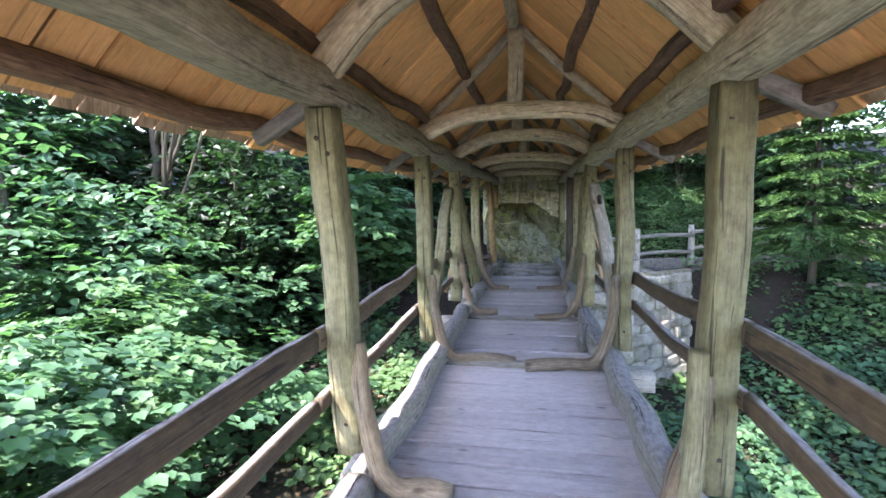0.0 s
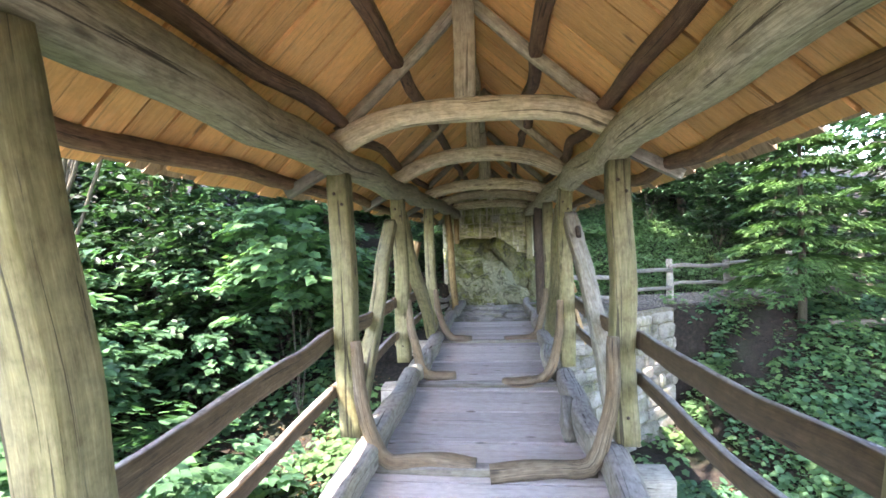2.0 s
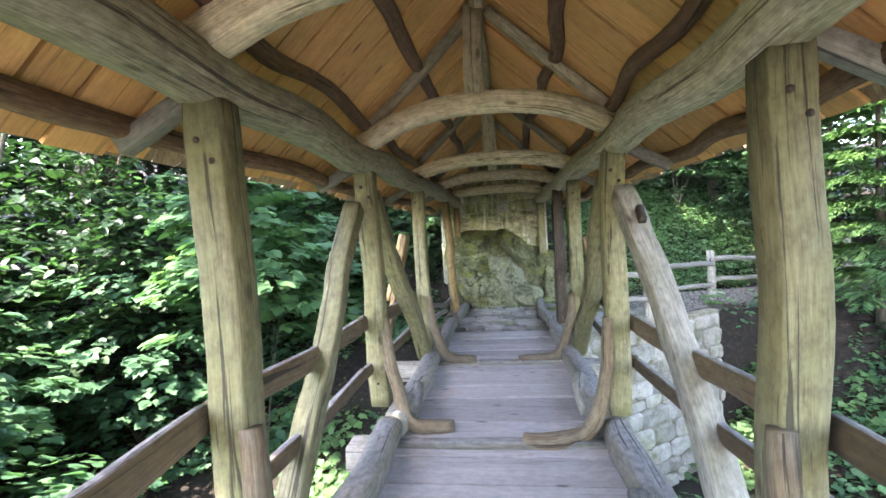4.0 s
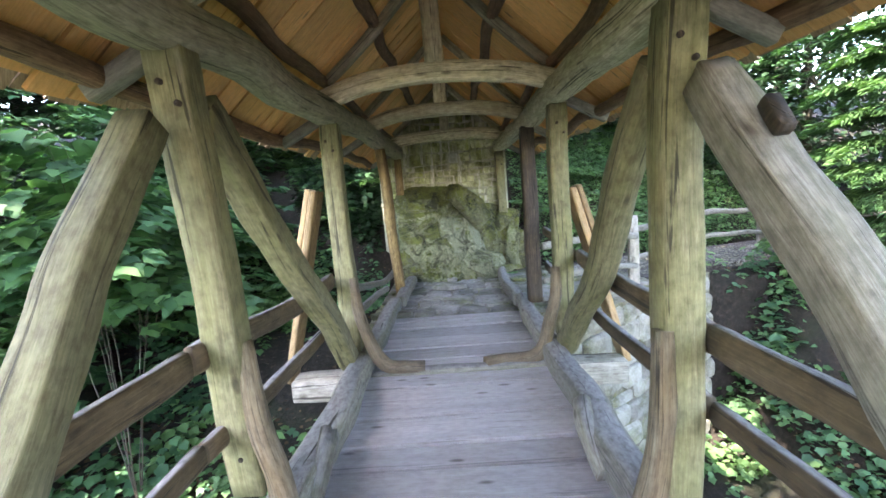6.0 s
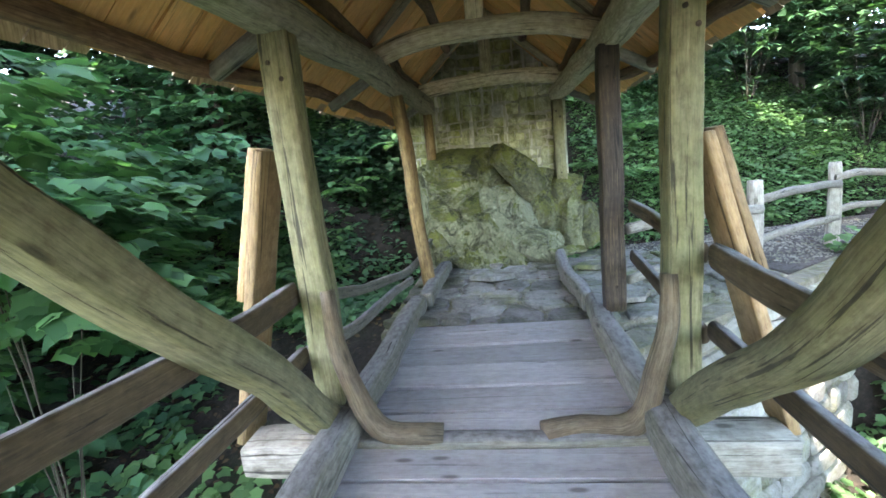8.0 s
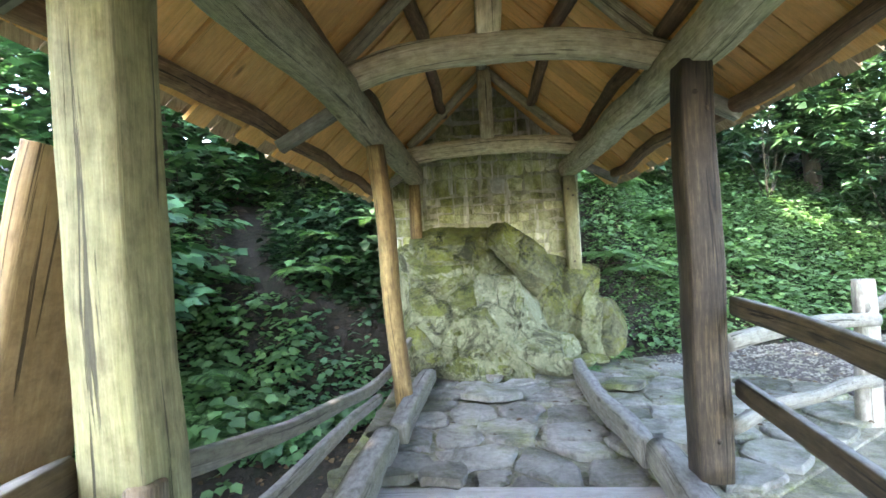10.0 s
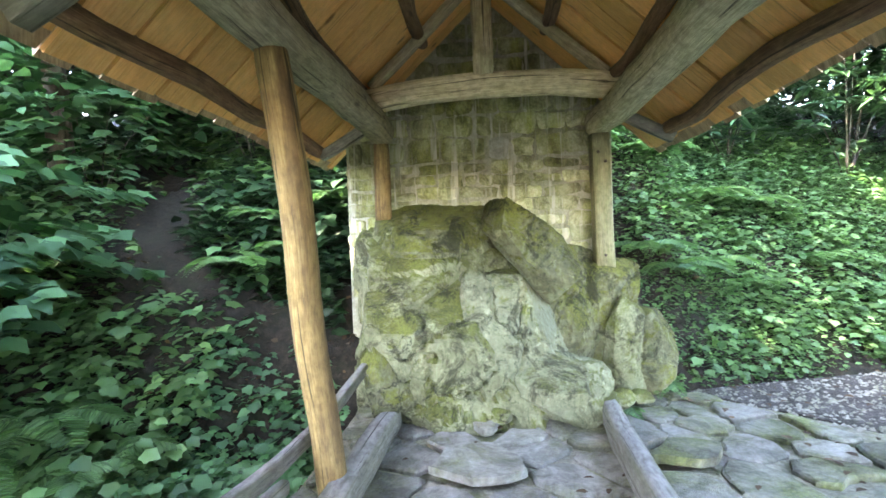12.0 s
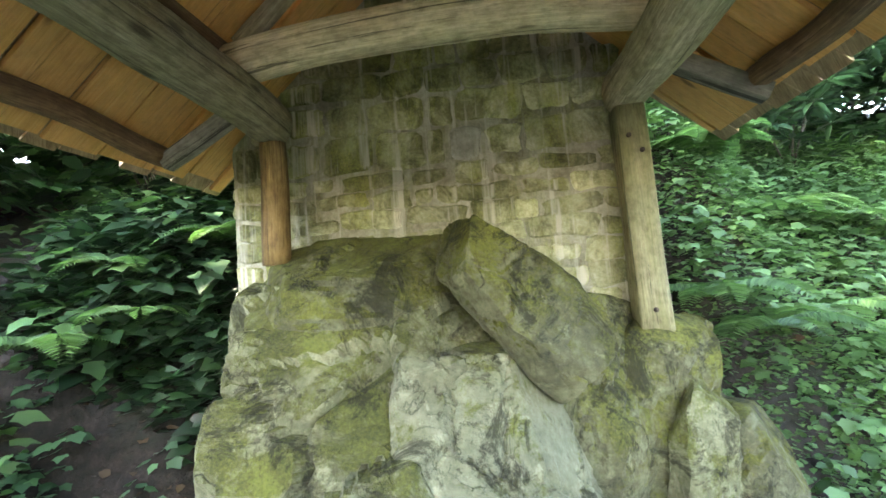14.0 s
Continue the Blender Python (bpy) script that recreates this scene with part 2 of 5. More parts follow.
YELLOW = wood("peeled_log_wood", (0.13, 0.076, 0.026), (0.29, 0.2, 0.078), (0.4, 0.305, 0.14), (0.095, 0.055, 0.02), 0.85)
PALE = wood("fence_wood", (0.149, 0.136, 0.112), (0.26, 0.242, 0.205), (0.36, 0.341, 0.298), (0.211, 0.205, 0.161), 0.4)
FRESH = wood("fresh_board_wood", (0.304, 0.192, 0.088), (0.416, 0.288, 0.152), (0.496, 0.368, 0.216), (0.36, 0.224, 0.096), 0.4)
SLENDER_BARK = wood("pale_bark", (0.1, 0.085, 0.065), (0.22, 0.195, 0.155), (0.33, 0.3, 0.25), (0.14, 0.14, 0.08), 0.4)
BARK = wood("bark", (0.03, 0.024, 0.018), (0.08, 0.065, 0.048), (0.15, 0.125, 0.095), (0.05, 0.06, 0.03), 0.5)
BLOCK = stone("wall_block_stone", (0.2, 0.2, 0.1), (0.43, 0.435, 0.25), (0.63, 0.63, 0.45), (0.22, 0.235, 0.05), 1.1, 1.6, 0.88, 0.85, grime=0.6)
PALE_BLOCK = stone("limed_block_stone", (0.4, 0.39, 0.31), (0.58, 0.57, 0.48), (0.7, 0.69, 0.6), (0.3, 0.3, 0.14), 0.1, 1.6, 0.85, 0.5)
JOINT = stone("wall_joint", (0.3, 0.285, 0.2), (0.46, 0.44, 0.33), (0.6, 0.585, 0.47), (0.24, 0.25, 0.09), 0.4, 2.0, 0.9, 0.8)
MORTAR = stone("mortar", (0.122, 0.112, 0.0867), (0.224, 0.204, 0.153), (0.347, 0.316, 0.245), (0.143, 0.143, 0.051), 0.5, 2.0)
ROCK = boulder_stone("boulder_stone", (0.055, 0.056, 0.028), (0.15, 0.155, 0.082), (0.275, 0.282, 0.172), (0.08, 0.09, 0.012), 0.13)
PALE_ROCK = boulder_stone("pale_boulder_stone", (0.085, 0.088, 0.048), (0.175, 0.182, 0.106), (0.27, 0.278, 0.18), (0.09, 0.1, 0.015), 0.04)
MOSSY = boulder_stone("mossy_boulder_stone", (0.03, 0.03, 0.015), (0.09, 0.092, 0.046), (0.19, 0.194, 0.112), (0.085, 0.092, 0.012), 0.17)
FLAG = stone("flagstone", (0.16, 0.152, 0.132), (0.25, 0.238, 0.21), (0.35, 0.335, 0.3), (0.12, 0.125, 0.05), 0.25, grime=0.5)
FLAG_MOSSY = stone("mossy_flagstone", (0.1, 0.1, 0.075), (0.19, 0.185, 0.15), (0.28, 0.27, 0.23), (0.1, 0.115, 0.03), 0.9, grime=0.6)
FLAG_JOINT = stone("paving_joint_soil", (0.1, 0.092, 0.066), (0.21, 0.194, 0.15), (0.34, 0.32, 0.26), (0.085, 0.095, 0.025), 0.8, 2.0)
RUBBLE = stone("rubble_stone", (0.184, 0.171, 0.135), (0.318, 0.3, 0.251), (0.416, 0.397, 0.343), (0.153, 0.153, 0.0734), 0.2)
EARTH = earth("forest_earth")
LEAF = leaf_material("broad_leaf", (0.036, 0.092, 0.052), (0.088, 0.19, 0.096), 0.5, 0.4)
# Darkened copy of broad_leaf: the forest's shade is put into the colour.
LEAF_SHADED = leaf_material("shaded_leaf", (0.0112, 0.0312, 0.0156), (0.0281, 0.0688, 0.0281))
LEAF_BRIGHT = leaf_material("bright_leaf", (0.04, 0.1, 0.048), (0.1, 0.2, 0.085), 0.5, 0.4)
LEAF_GLOSSY = leaf_material("glossy_leaf", (0.025, 0.06, 0.032), (0.06, 0.125, 0.06), 0.28, 0.2)
COVER = leaf_material("cover_leaf", (0.055, 0.115, 0.045), (0.13, 0.23, 0.1), 0.5, 0.4)
NEEDLE = leaf_material("needle", (0.035, 0.085, 0.03), (0.085, 0.175, 0.055), 0.6, 0.25)
LITTER = leaf_material("dead_leaf", (0.042, 0.021, 0.0108), (0.102, 0.06, 0.03), 0.85, 0.05)


# ---- building helpers ----
def mesh_object(name, verts, faces, mat, parent=None, uvs=None, smooth=True, label=""):
    me = bpy.data.meshes.new(name)
    me.from_pydata([tuple(v) for v in verts], [], faces)
    if uvs is not None:
        layer = me.uv_layers.new(name="grain")
        layer.data.foreach_set("uv", np.asarray(uvs, dtype=np.float32).ravel())
    if smooth:
        me.polygons.foreach_set("use_smooth", [True] * len(me.polygons))
    me.materials.append(mat)
    ob = new(name, me)
    if parent is not None:
        ob.parent = parent
        ob.matrix_parent_inverse = Matrix.Translation(-parent.location) if parent.parent is None else Matrix.Translation((0, 0, 0))
    if label:
        ob["label"] = label
    return ob


def group_at(name, base, label, category, group="", kind=""):
    ob = new(name)
    ob.location = base
    ob.empty_display_size = 0.1
    return tagged(ob, label, category, group, kind)


def spline(points, step):
    """Points of a smooth line through the given ones."""
    p = [Vector(q) for q in points]
    p = [p[0] * 2 - p[1]] + p + [p[-1] * 2 - p[-2]]
    out = []
    for i in range(1, len(p) - 2):
        a, b, c, d = p[i - 1:i + 3]
        k = max(1, int((c - b).length / step))
        for j in range(k):
            t = j / k
            out.append(0.5 * (2 * b + (c - a) * t + (2 * a - 5 * b + 4 * c - d) * t * t + (3 * b - a - 3 * c + d) * t ** 3))
    out.append(p[-2])
    return out


def timber(name, points, w, h, mat, parent=None, wob=0.012, square=4.0, taper=(1, 1), side=(1, 0, 0), step=0.1, label="", seed=0, rough=0.06):
    """A hewn timber along a line: w across `side`, h across the rest; square 2 is round, 4 and more is squared."""
    line = spline(points, step)
    n, k = len(line), 16
    box = [(u, v) for u, v in ((0.99, -0.88), (1, -0.3), (1, 0.3), (0.99, 0.88), (0.88, 0.99), (0.3, 1), (-0.3, 1), (-0.88, 0.99), (-0.99, 0.88), (-1, 0.3), (-1, -0.3), (-0.99, -0.88), (-0.88, -0.99), (-0.3, -1), (0.3, -1), (0.88, -0.99))]
    verts, faces, uvs = [], [], []
    acc = 0.0
    dist = []
    seed = seed + sum(points[0]) * 3.1 + sum(points[-1]) * 1.7
    for i, c in enumerate(line):
        if i:
            acc += (line[i] - line[i - 1]).length
        dist.append(acc)
        t = (line[min(i + 1, n - 1)] - line[max(i - 1, 0)]).normalized()
        s = Vector(side)
        s = (s - t * s.dot(t)).normalized()
        u = t.cross(s)
        f = i / (n - 1)
        size = taper[0] + (taper[1] - taper[0]) * f
        if i in (0, n - 1):
            size *= 0.95
        q = Vector((seed, acc * 1.3, 0))
        off = s * noise.noise(q) * wob * 2 + u * noise.noise(q + Vector((9, 0, 0))) * wob * 2
        for j in range(k):
            a = 2 * math.pi * (j + 0.5) / k
            ca, sa = math.cos(a), math.sin(a)
            if square >= 4:
                ca, sa = box[j]
                r = 1.0
            else:
                r = (abs(ca) ** square + abs(sa) ** square) ** (-1 / square)
            r *= size * (1 + rough * noise.noise(Vector((ca * 1.5 + seed, sa * 1.5, acc * 4))) + 0.5 * rough * noise.noise(Vector((ca * 4 + seed, sa * 4, acc * 1.5))))
            verts.append(c + off + s * (ca * r * w / 2) + u * (sa * r * h / 2))
    per = 2 * (w + h) / k
    for i in range(n - 1):
        for j in range(k):
            j2 = (j + 1) % k
            faces.append((i * k + j, i * k + j2, (i + 1) * k + j2, (i + 1) * k + j))
            uvs += [(dist[i], j * per), (dist[i], (j + 1) * per), (dist[i + 1], (j + 1) * per), (dist[i + 1], j * per)]
    for ring, order in ((0, range(k - 1, -1, -1)), (n - 1, range(k))):
        face = tuple(ring * k + j for j in order)
        faces.append(face)
        uvs += [((verts[v] - line[ring]).dot(Vector((0.3, 0.2, 1))) * 0.5, (verts[v] - line[ring]).dot(Vector((1, 1, 0.1)))) for v in face]
    return mesh_object(name, verts, faces, mat, parent, uvs, True, label)


def slab(name, corners, thick, mat, parent=None, seed=0, bevel=0.006, grain=None, label="", smooth=False):
    """A flat piece from a polygon (counter-clockwise seen from outside), proud of it by `thick`, with eased edges."""
    c = [Vector(q) for q in corners]
    normal = (c[1] - c[0]).cross(c[-1] - c[0]).normalized()
    mid = sum(c, Vector()) / len(c)
    k = len(c)
    inner = [q + (mid - q).normalized() * bevel * 1.4 for q in c]
    verts = [q - normal * thick for q in c] + [q - normal * bevel for q in c] + inner
    faces = [tuple(range(k - 1, -1, -1)), tuple(2 * k + j for j in range(k))]
    for lo in (0, k):
        for j in range(k):
            j2 = (j + 1) % k
            faces.append((lo + j, lo + j2, lo + k + j2, lo + k + j))
    g = Vector(grain).normalized() if grain else (c[1] - c[0]).normalized()
    o = normal.cross(g)
    uvs = [((verts[v]).dot(g) + seed * 7.3, (verts[v]).dot(o) + verts[v].dot(normal) + seed * 3.7) for f in faces for v in f]
    return mesh_object(name, verts, faces, mat, parent, uvs, smooth, label)


# ---- ground ----
def smooth_step(a, b, v):
    t = np.clip((v - a) / (b - a), 0, 1)
    return t * t * (3 - 2 * t)


def wall_line(x):
    """Where the path's retaining wall stands, for a given x."""
    return np.where(x < 3.9, 9.35 + (np.maximum(x, 1.0) - 1.0) * 0.746, 11.55)


def ground_height(x, y):
    x, y = np.asarray(x, float), np.asarray(y, float)
    toe = 11.75 + 0.42 * np.maximum(0, x + 3.1) - 0.12 * np.maximum(0, -3.1 - x)
    climb = np.maximum(0, y - toe)
    left = -1.95 + 1.45 * smooth_step(8.0, 11.9, y) + 9 * (1 - np.exp(-(1.5 * np.minimum(climb, 1.3) + 0.75 * np.maximum(0, climb - 1.3)) / 9))
    foot = 12.95 + 0.31 * np.maximum(0, x - 1.3)
    rise = (1.5 + 1.2 * smooth_step(2.5, 1.5, x)) * np.maximum(0, y - foot)
    rise = 5.0 * (1 - np.exp(-rise / 5.0)) + 0.02 * np.maximum(0, y - foot)
    edge = wall_line(x)
    far_end = smooth_step(3.7, 5.4, x)
    drop = smooth_step(edge + 0.05, edge + 0.2, y) * (1 - far_end) + smooth_step(8.0, 11.9, y) * far_end
    low = -2.1 - 0.8 * smooth_step(1.0, 2.2, x) * (1 - smooth_step(4.2, 6.5, x))
    right = low + (-0.22 - low) * drop + rise
    side = smooth_step(-1.25, -0.85, x)
    base = left * (1 - side) + right * side
    near = smooth_step(1.5, -2.8, y)
    base = base + (-0.3 - base) * near
    return base + 0.05 * np.sin(x * 2.1 + y * 0.7) * np.cos(y * 1.9 - x) * (1 - smooth_step(9.0, 9.5, y) * side * (1 - smooth_step(13, 13.6, y)))


def lie(x, y):
    """Height of the uneven ground at many places."""
    x, y = np.asarray(x, float), np.asarray(y, float)
    near = (x > -7) & (x < 8) & (y > -4) & (y < 17)
    calm = (x > -1.3) & (x < 4) & (y > 9.3) & (y < 13.1)
    bumps = np.array([noise.noise(Vector((a * 1.7, b * 1.7, 3))) for a, b in zip(x.ravel(), y.ravel())]).reshape(x.shape)
    return ground_height(x, y) + 0.07 * bumps * near * np.where(calm, 0.2, 1.0)


def build_ground():
    xs = np.concatenate([np.array([-900, -300, -120, -60]), np.arange(-34, -6, 1.0), np.arange(-6, 7, 0.16), np.arange(7, 34, 1.0), np.array([60, 120, 300, 900])])
    ys = np.concatenate([np.array([-900, -300, -100, -40]), np.arange(-20, -3, 1.0), np.arange(-3, 16, 0.16), np.arange(16, 40, 1.0), np.array([60, 120, 300, 900])])
    gx, gy = np.meshgrid(xs, ys)
    gz = ground_height(gx, np.minimum(gy, 45))
    for i in range(gz.shape[0]):
        for j in range(gz.shape[1]):
            if -7 < gx[i, j] < 8 and -4 < gy[i, j] < 17:
                gz[i, j] += 0.07 * noise.noise(Vector((gx[i, j] * 1.7, gy[i, j] * 1.7, 3))) * (0.2 if -1.3 < gx[i, j] < 4 and 9.3 < gy[i, j] < 13.1 else 1)
    verts = np.stack([gx, gy, gz], -1).reshape(-1, 3)
    w = len(xs)
    faces = [(i * w + j, i * w + j + 1, (i + 1) * w + j + 1, (i + 1) * w + j) for i in range(len(ys) - 1) for j in range(w - 1)]
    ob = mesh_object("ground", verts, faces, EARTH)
    return tagged(ob, "dark brown forest earth with moss and leaf litter", "ground", kind="structure")


build_ground()


def bounce_disc():
    """An added, unseen gravel disc that bounces sunlight up under the roof."""
    m, n, l, b = material("bounce_gravel", 0.9)
    geo = n.new("ShaderNodeNewGeometry")
    grit = noise_node(n, l, geo.outputs["Position"], 40, 6, 0.8)
    l.new(ramp(n, l, grit, [(0.3, (0.3, 0.28, 0.24)), (0.5, (0.44, 0.42, 0.37)), (0.7, (0.56, 0.54, 0.49))]), b.inputs["Base Color"])
    bump(n, l, b, grit, 0.6, 0.02)
    ring = []
    for i in range(28):
        a = 2 * math.pi * i / 28
        ring.append((5.2 * math.cos(a) + 0.3 * math.sin(3 * a), -8.0 + 5.1 * math.sin(a) * (1 + 0.04 * math.cos(4 * a)), -0.16))
    ob = slab_mesh("pavement", ring, 0.2, m)
    return tagged(ob, "added pale gravel disc, out of view, bouncing sunlight under the roof", "pavement", kind="structure")


def slab_mesh(name, ring, thick, mat):
    k = len(ring)
    verts = list(ring) + [(x, y, z - thick) for x, y, z in ring]
    faces = [tuple(range(k)), tuple(range(2 * k - 1, k - 1, -1))] + [(j, j + k, (j + 1) % k + k, (j + 1) % k) for j in range(k)]
    return mesh_object(name, verts, faces, mat, smooth=False)


bounce_disc()

# ---- bridge ----
DECK = -0.12
# y of each frame, x of the left and right post
FRAMES = [(-0.8, -0.95, 1.0), (1.68, -0.91, 1.02), (4.17, -0.98, 1.03), (6.1, -0.96, 0.92), (8.28, -0.94, 0.97)]
# x and y of each post's foot: left, right
FEET = [((-0.95, -0.7), (1.0, -0.7)), ((-0.94, 1.95), (1.06, 1.86)), ((-0.99, 4.25), (1.03, 4.17)), ((-1.02, 6.4), (0.92, 6.18)), ((-0.94, 8.34), (0.97, 8.38))]
PLATE_L = [(-0.95, -2.9, 2.15), (-0.93, 0.5, 2.14), (-0.98, 3.2, 2.16), (-0.97, 6.2, 2.13), (-0.94, 9, 2.15), (-0.92, 11.2, 2.17), (-0.9, 12.85, 2.15)]
PLATE_R = [(1.0, -2.9, 2.15), (1.02, 0.5, 2.15), (1.03, 3.2, 2.16), (0.94, 6.2, 2.12), (0.97, 9, 2.16), (0.97, 11.2, 2.15), (0.95, 13.05, 2.14)]
for pts in (PLATE_L, PLATE_R):
    tagged(timber("wall_plate", pts, 0.225, 0.21, BEAM, wob=0.02, square=3.2, rough=0.09), "long grey weathered beam carrying the roof on the posts", "beam", "roof plates")


def bridge_post(x, y, mat=POST, w=0.19, z0=0.06, z1=2.06, lean=(0, 0), square=5, label="greenish weathered oak post standing on the kerb beam"):
    ob = timber("post", [(x + lean[0], y + lean[1], z0), (x + lean[0] * 0.5, y + lean[1] * 0.5, (z0 + z1) / 2), (x, y, z1)], w, w, mat, wob=0.012, square=square, taper=(1.04, 0.98), side=(1, 0, 0))
    # Dark stubs stand for peg holes; the shade inside is put into their colour.
    for px, pz in () if mat is YELLOW else ((-0.025, z1 - 0.16), (0.03, z1 - 0.24), (0.0, z0 + 0.2)):
        f = (z1 - pz) / (z1 - z0)
        at = (x + lean[0] * f + px, y + lean[1] * f)
        timber("peg", [(at[0], at[1] - w * 0.3, pz), (at[0], at[1] - w * 0.535, pz)], 0.026, 0.026, DARK_POST, ob, wob=0, square=2, side=(1, 0, 0), step=0.03, rough=0.02)
    return tagged(ob, label, "post", "bridge posts")


def crook(x, y, reach=0.45, top=0.76, thick=0.145, lift=0.0):
    """A naturally bent brace: up the inside of a post, with its foot on the deck."""
    s = 1 if x > 0 else -1
    rr = random.Random(int(x * 90 + y * 37))
    j = lambda a: rr.uniform(-a, a)
    d = y - 0.1
    pts = [(x - s * 0.085, d, top + j(0.08)), (x - s * (0.11 + j(0.02)), d - 0.03, top * 0.6), (x - s * (0.17 + j(0.02)), d - 0.05, 0.2), (x - s * 0.24, d - 0.06 + j(0.02), 0.02), (x - s * 0.34, d - 0.06 + j(0.03), DECK + 0.055),
           (x - s * (0.34 + reach * 0.5), d - 0.07 + j(0.04), DECK + 0.045 + lift), (x - s * (0.34 + reach), d - 0.07 + j(0.05), DECK + 0.03 + lift)]
    ob = timber("crooked_brace", pts, thick, thick * 0.9, ROOT, wob=0.014, square=2.4, taper=(0.62, 1.0), side=(0, 1, 0), step=0.06, rough=0.24)
    return tagged(ob, "naturally bent grey wooden brace at a post foot", "brace", "crooked braces")


for i, (y, xl, xr) in enumerate(FRAMES):
    for x, (fx, fy), reach in ((xl, FEET[i][0], 0.3 if i != 2 else 0.62), (xr, FEET[i][1], 0.4 if i != 2 else 0.62)):
        bridge_post(x, y, w=0.155, lean=(fx - x, fy - y))
        crook(fx, fy, reach)
tagged(timber("brace_post", [(0.88, 1.7, -0.05), (0.9, 1.68, 0.4), (0.92, 1.66, 0.84)], 0.1, 0.12, POST, square=3, taper=(1.1, 0.85), rough=0.12), "short split timber set against a bridge post", "brace")
bridge_post(0.935, 9.66, DARK_POST, 0.155, 0.06, 2.06, label="nearly black squared post with brown grain")
bridge_post(-0.91, 10.86, YELLOW, 0.15, -0.08, 2.08, (0.07, 0.34), 2.2, "peeled yellow log post leaning slightly")
bridge_post(0.94, 12.98, POST, 0.15, 0.84, 2.06, (0.02, 0), 4, "pale squared post standing on a rock")
bridge_post(-0.9, 12.84, YELLOW, 0.14, 1.4, 2.06, (0, 0), 2.2, "short peeled yellow log hung before the stone wall")


def kerb(x, y0, y1, w=0.2, h=0.2, bend=0.0):
    pts = [(x, y0, DECK + h * 0.45), (x + bend, (y0 + y1) / 2, DECK + h * 0.5), (x, y1, DECK + h * 0.45)]
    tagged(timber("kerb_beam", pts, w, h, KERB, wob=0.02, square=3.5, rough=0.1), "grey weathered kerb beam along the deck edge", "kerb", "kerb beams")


for (y0, l0, r0), (y1, l1, r1) in zip(FRAMES[:-1], FRAMES[1:]):
    kerb((l0 + l1) / 2 + 0.11, y0 + 0.02, y1 - 0.02, bend=0.02)
    kerb((r0 + r1) / 2 - 0.11, y0 + 0.02, y1 - 0.02, bend=-0.02)
for sx, sy in ((-0.74, 6.62), (0.72, 6.75), (0.7, 4.75)):
    tagged(timber("kerb_stub", [(sx, sy - 0.22, DECK + 0.03), (sx, sy, DECK + 0.1), (sx * 1.06, sy + 0.3, DECK + 0.13)], 0.13, 0.15, KERB, wob=0.02, square=2.6, taper=(0.7, 1.0), rough=0.25), "splintered grey timber stub beside the kerb beam", "stub", "kerb stubs")
kerb(-0.85, 8.3, 10.45, 0.18, 0.18, 0.03)
kerb(-0.76, 10.5, 12.15, 0.16, 0.16)
kerb(0.85, 8.3, 10.12, 0.18, 0.2, -0.03)
kerb(0.8, 10.15, 12.3, 0.14, 0.18, -0.05)
kerb(-0.92, -2.6, -0.82)
kerb(0.87, -2.6, -0.82)


def strut(p, q, w=0.16, mat=POST, bend=0.0, square=4):
    mid = (Vector(p) + Vector(q)) / 2 + Vector((0, bend * 0.3, bend))
    ob = timber("strut", [p, mid, q], w, w, mat, wob=0.016, square=square, side=(1, 0, 0), rough=0.13, step=0.07)
    return tagged(ob, "slanting grey-green timber strut from post head to sill", "strut", "bridge struts")


notched = strut((0.98, 5.96, 1.74), (1.08, 4.6, 0.0), 0.145, KERB, 0.0, 6)
# Nothing is cut: a proud dark block paints the shade of the strut's notch.
timber("mortise", [(0.995, 5.7, 1.55), (0.995, 5.665, 1.577)], 0.05, 0.13, DARK_POST, notched, wob=0, square=6, side=(1, 0, 0), step=0.02, label="dark block in place of the strut's shaded hole")
strut((0.9, 6.22, 1.85), (0.93, 8.2, 0.0), 0.17, POST, -0.08, 3)
strut((-1.03, 5.98, 1.74), (-1.09, 4.7, 0.0), 0.135, POST, 0.04, 4)
strut((-1.0, 6.27, 1.85), (-0.93, 8.2, 0.0), 0.15, POST, 0.02, 4)


def outrigger(y, s, reach=1.55, mat=KERB):
    ob = timber("sill_beam", [(s * 0.75, y, DECK - 0.12), (s * reach, y, DECK - 0.12)], 0.26, 0.2, mat, wob=0.006, square=6, side=(0, 1, 0))
    return tagged(ob, "pale timber sill end jutting out under the deck", "beam", "deck sills")


for i, (s, reach) in ((1, (1, 1.3)), (2, (1, 1.32)), (3, (-1, 1.22)), (4, (-1, 1.48)), (4, (1, 1.45))):
    outrigger(FRAMES[i][0], s, reach, PALE)


def rail(pts, h=0.13, w=0.06, mat=RAIL):
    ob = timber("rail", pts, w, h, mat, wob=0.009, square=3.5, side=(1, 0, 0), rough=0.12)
    return tagged(ob, "brown split-wood hand rail with grey top", "rail", "bridge rails")


UPPER = {-1: (0.8, 0.8, 0.81, 0.83, 0.8, 0.72), 1: (0.95, 0.95, 0.92, 0.78, 0.76, 0.78)}
LOWER = {-1: (0.43, 0.43, 0.43, 0.41, 0.4, 0.36), 1: (0.62, 0.62, 0.6, 0.5, 0.46, 0.4)}
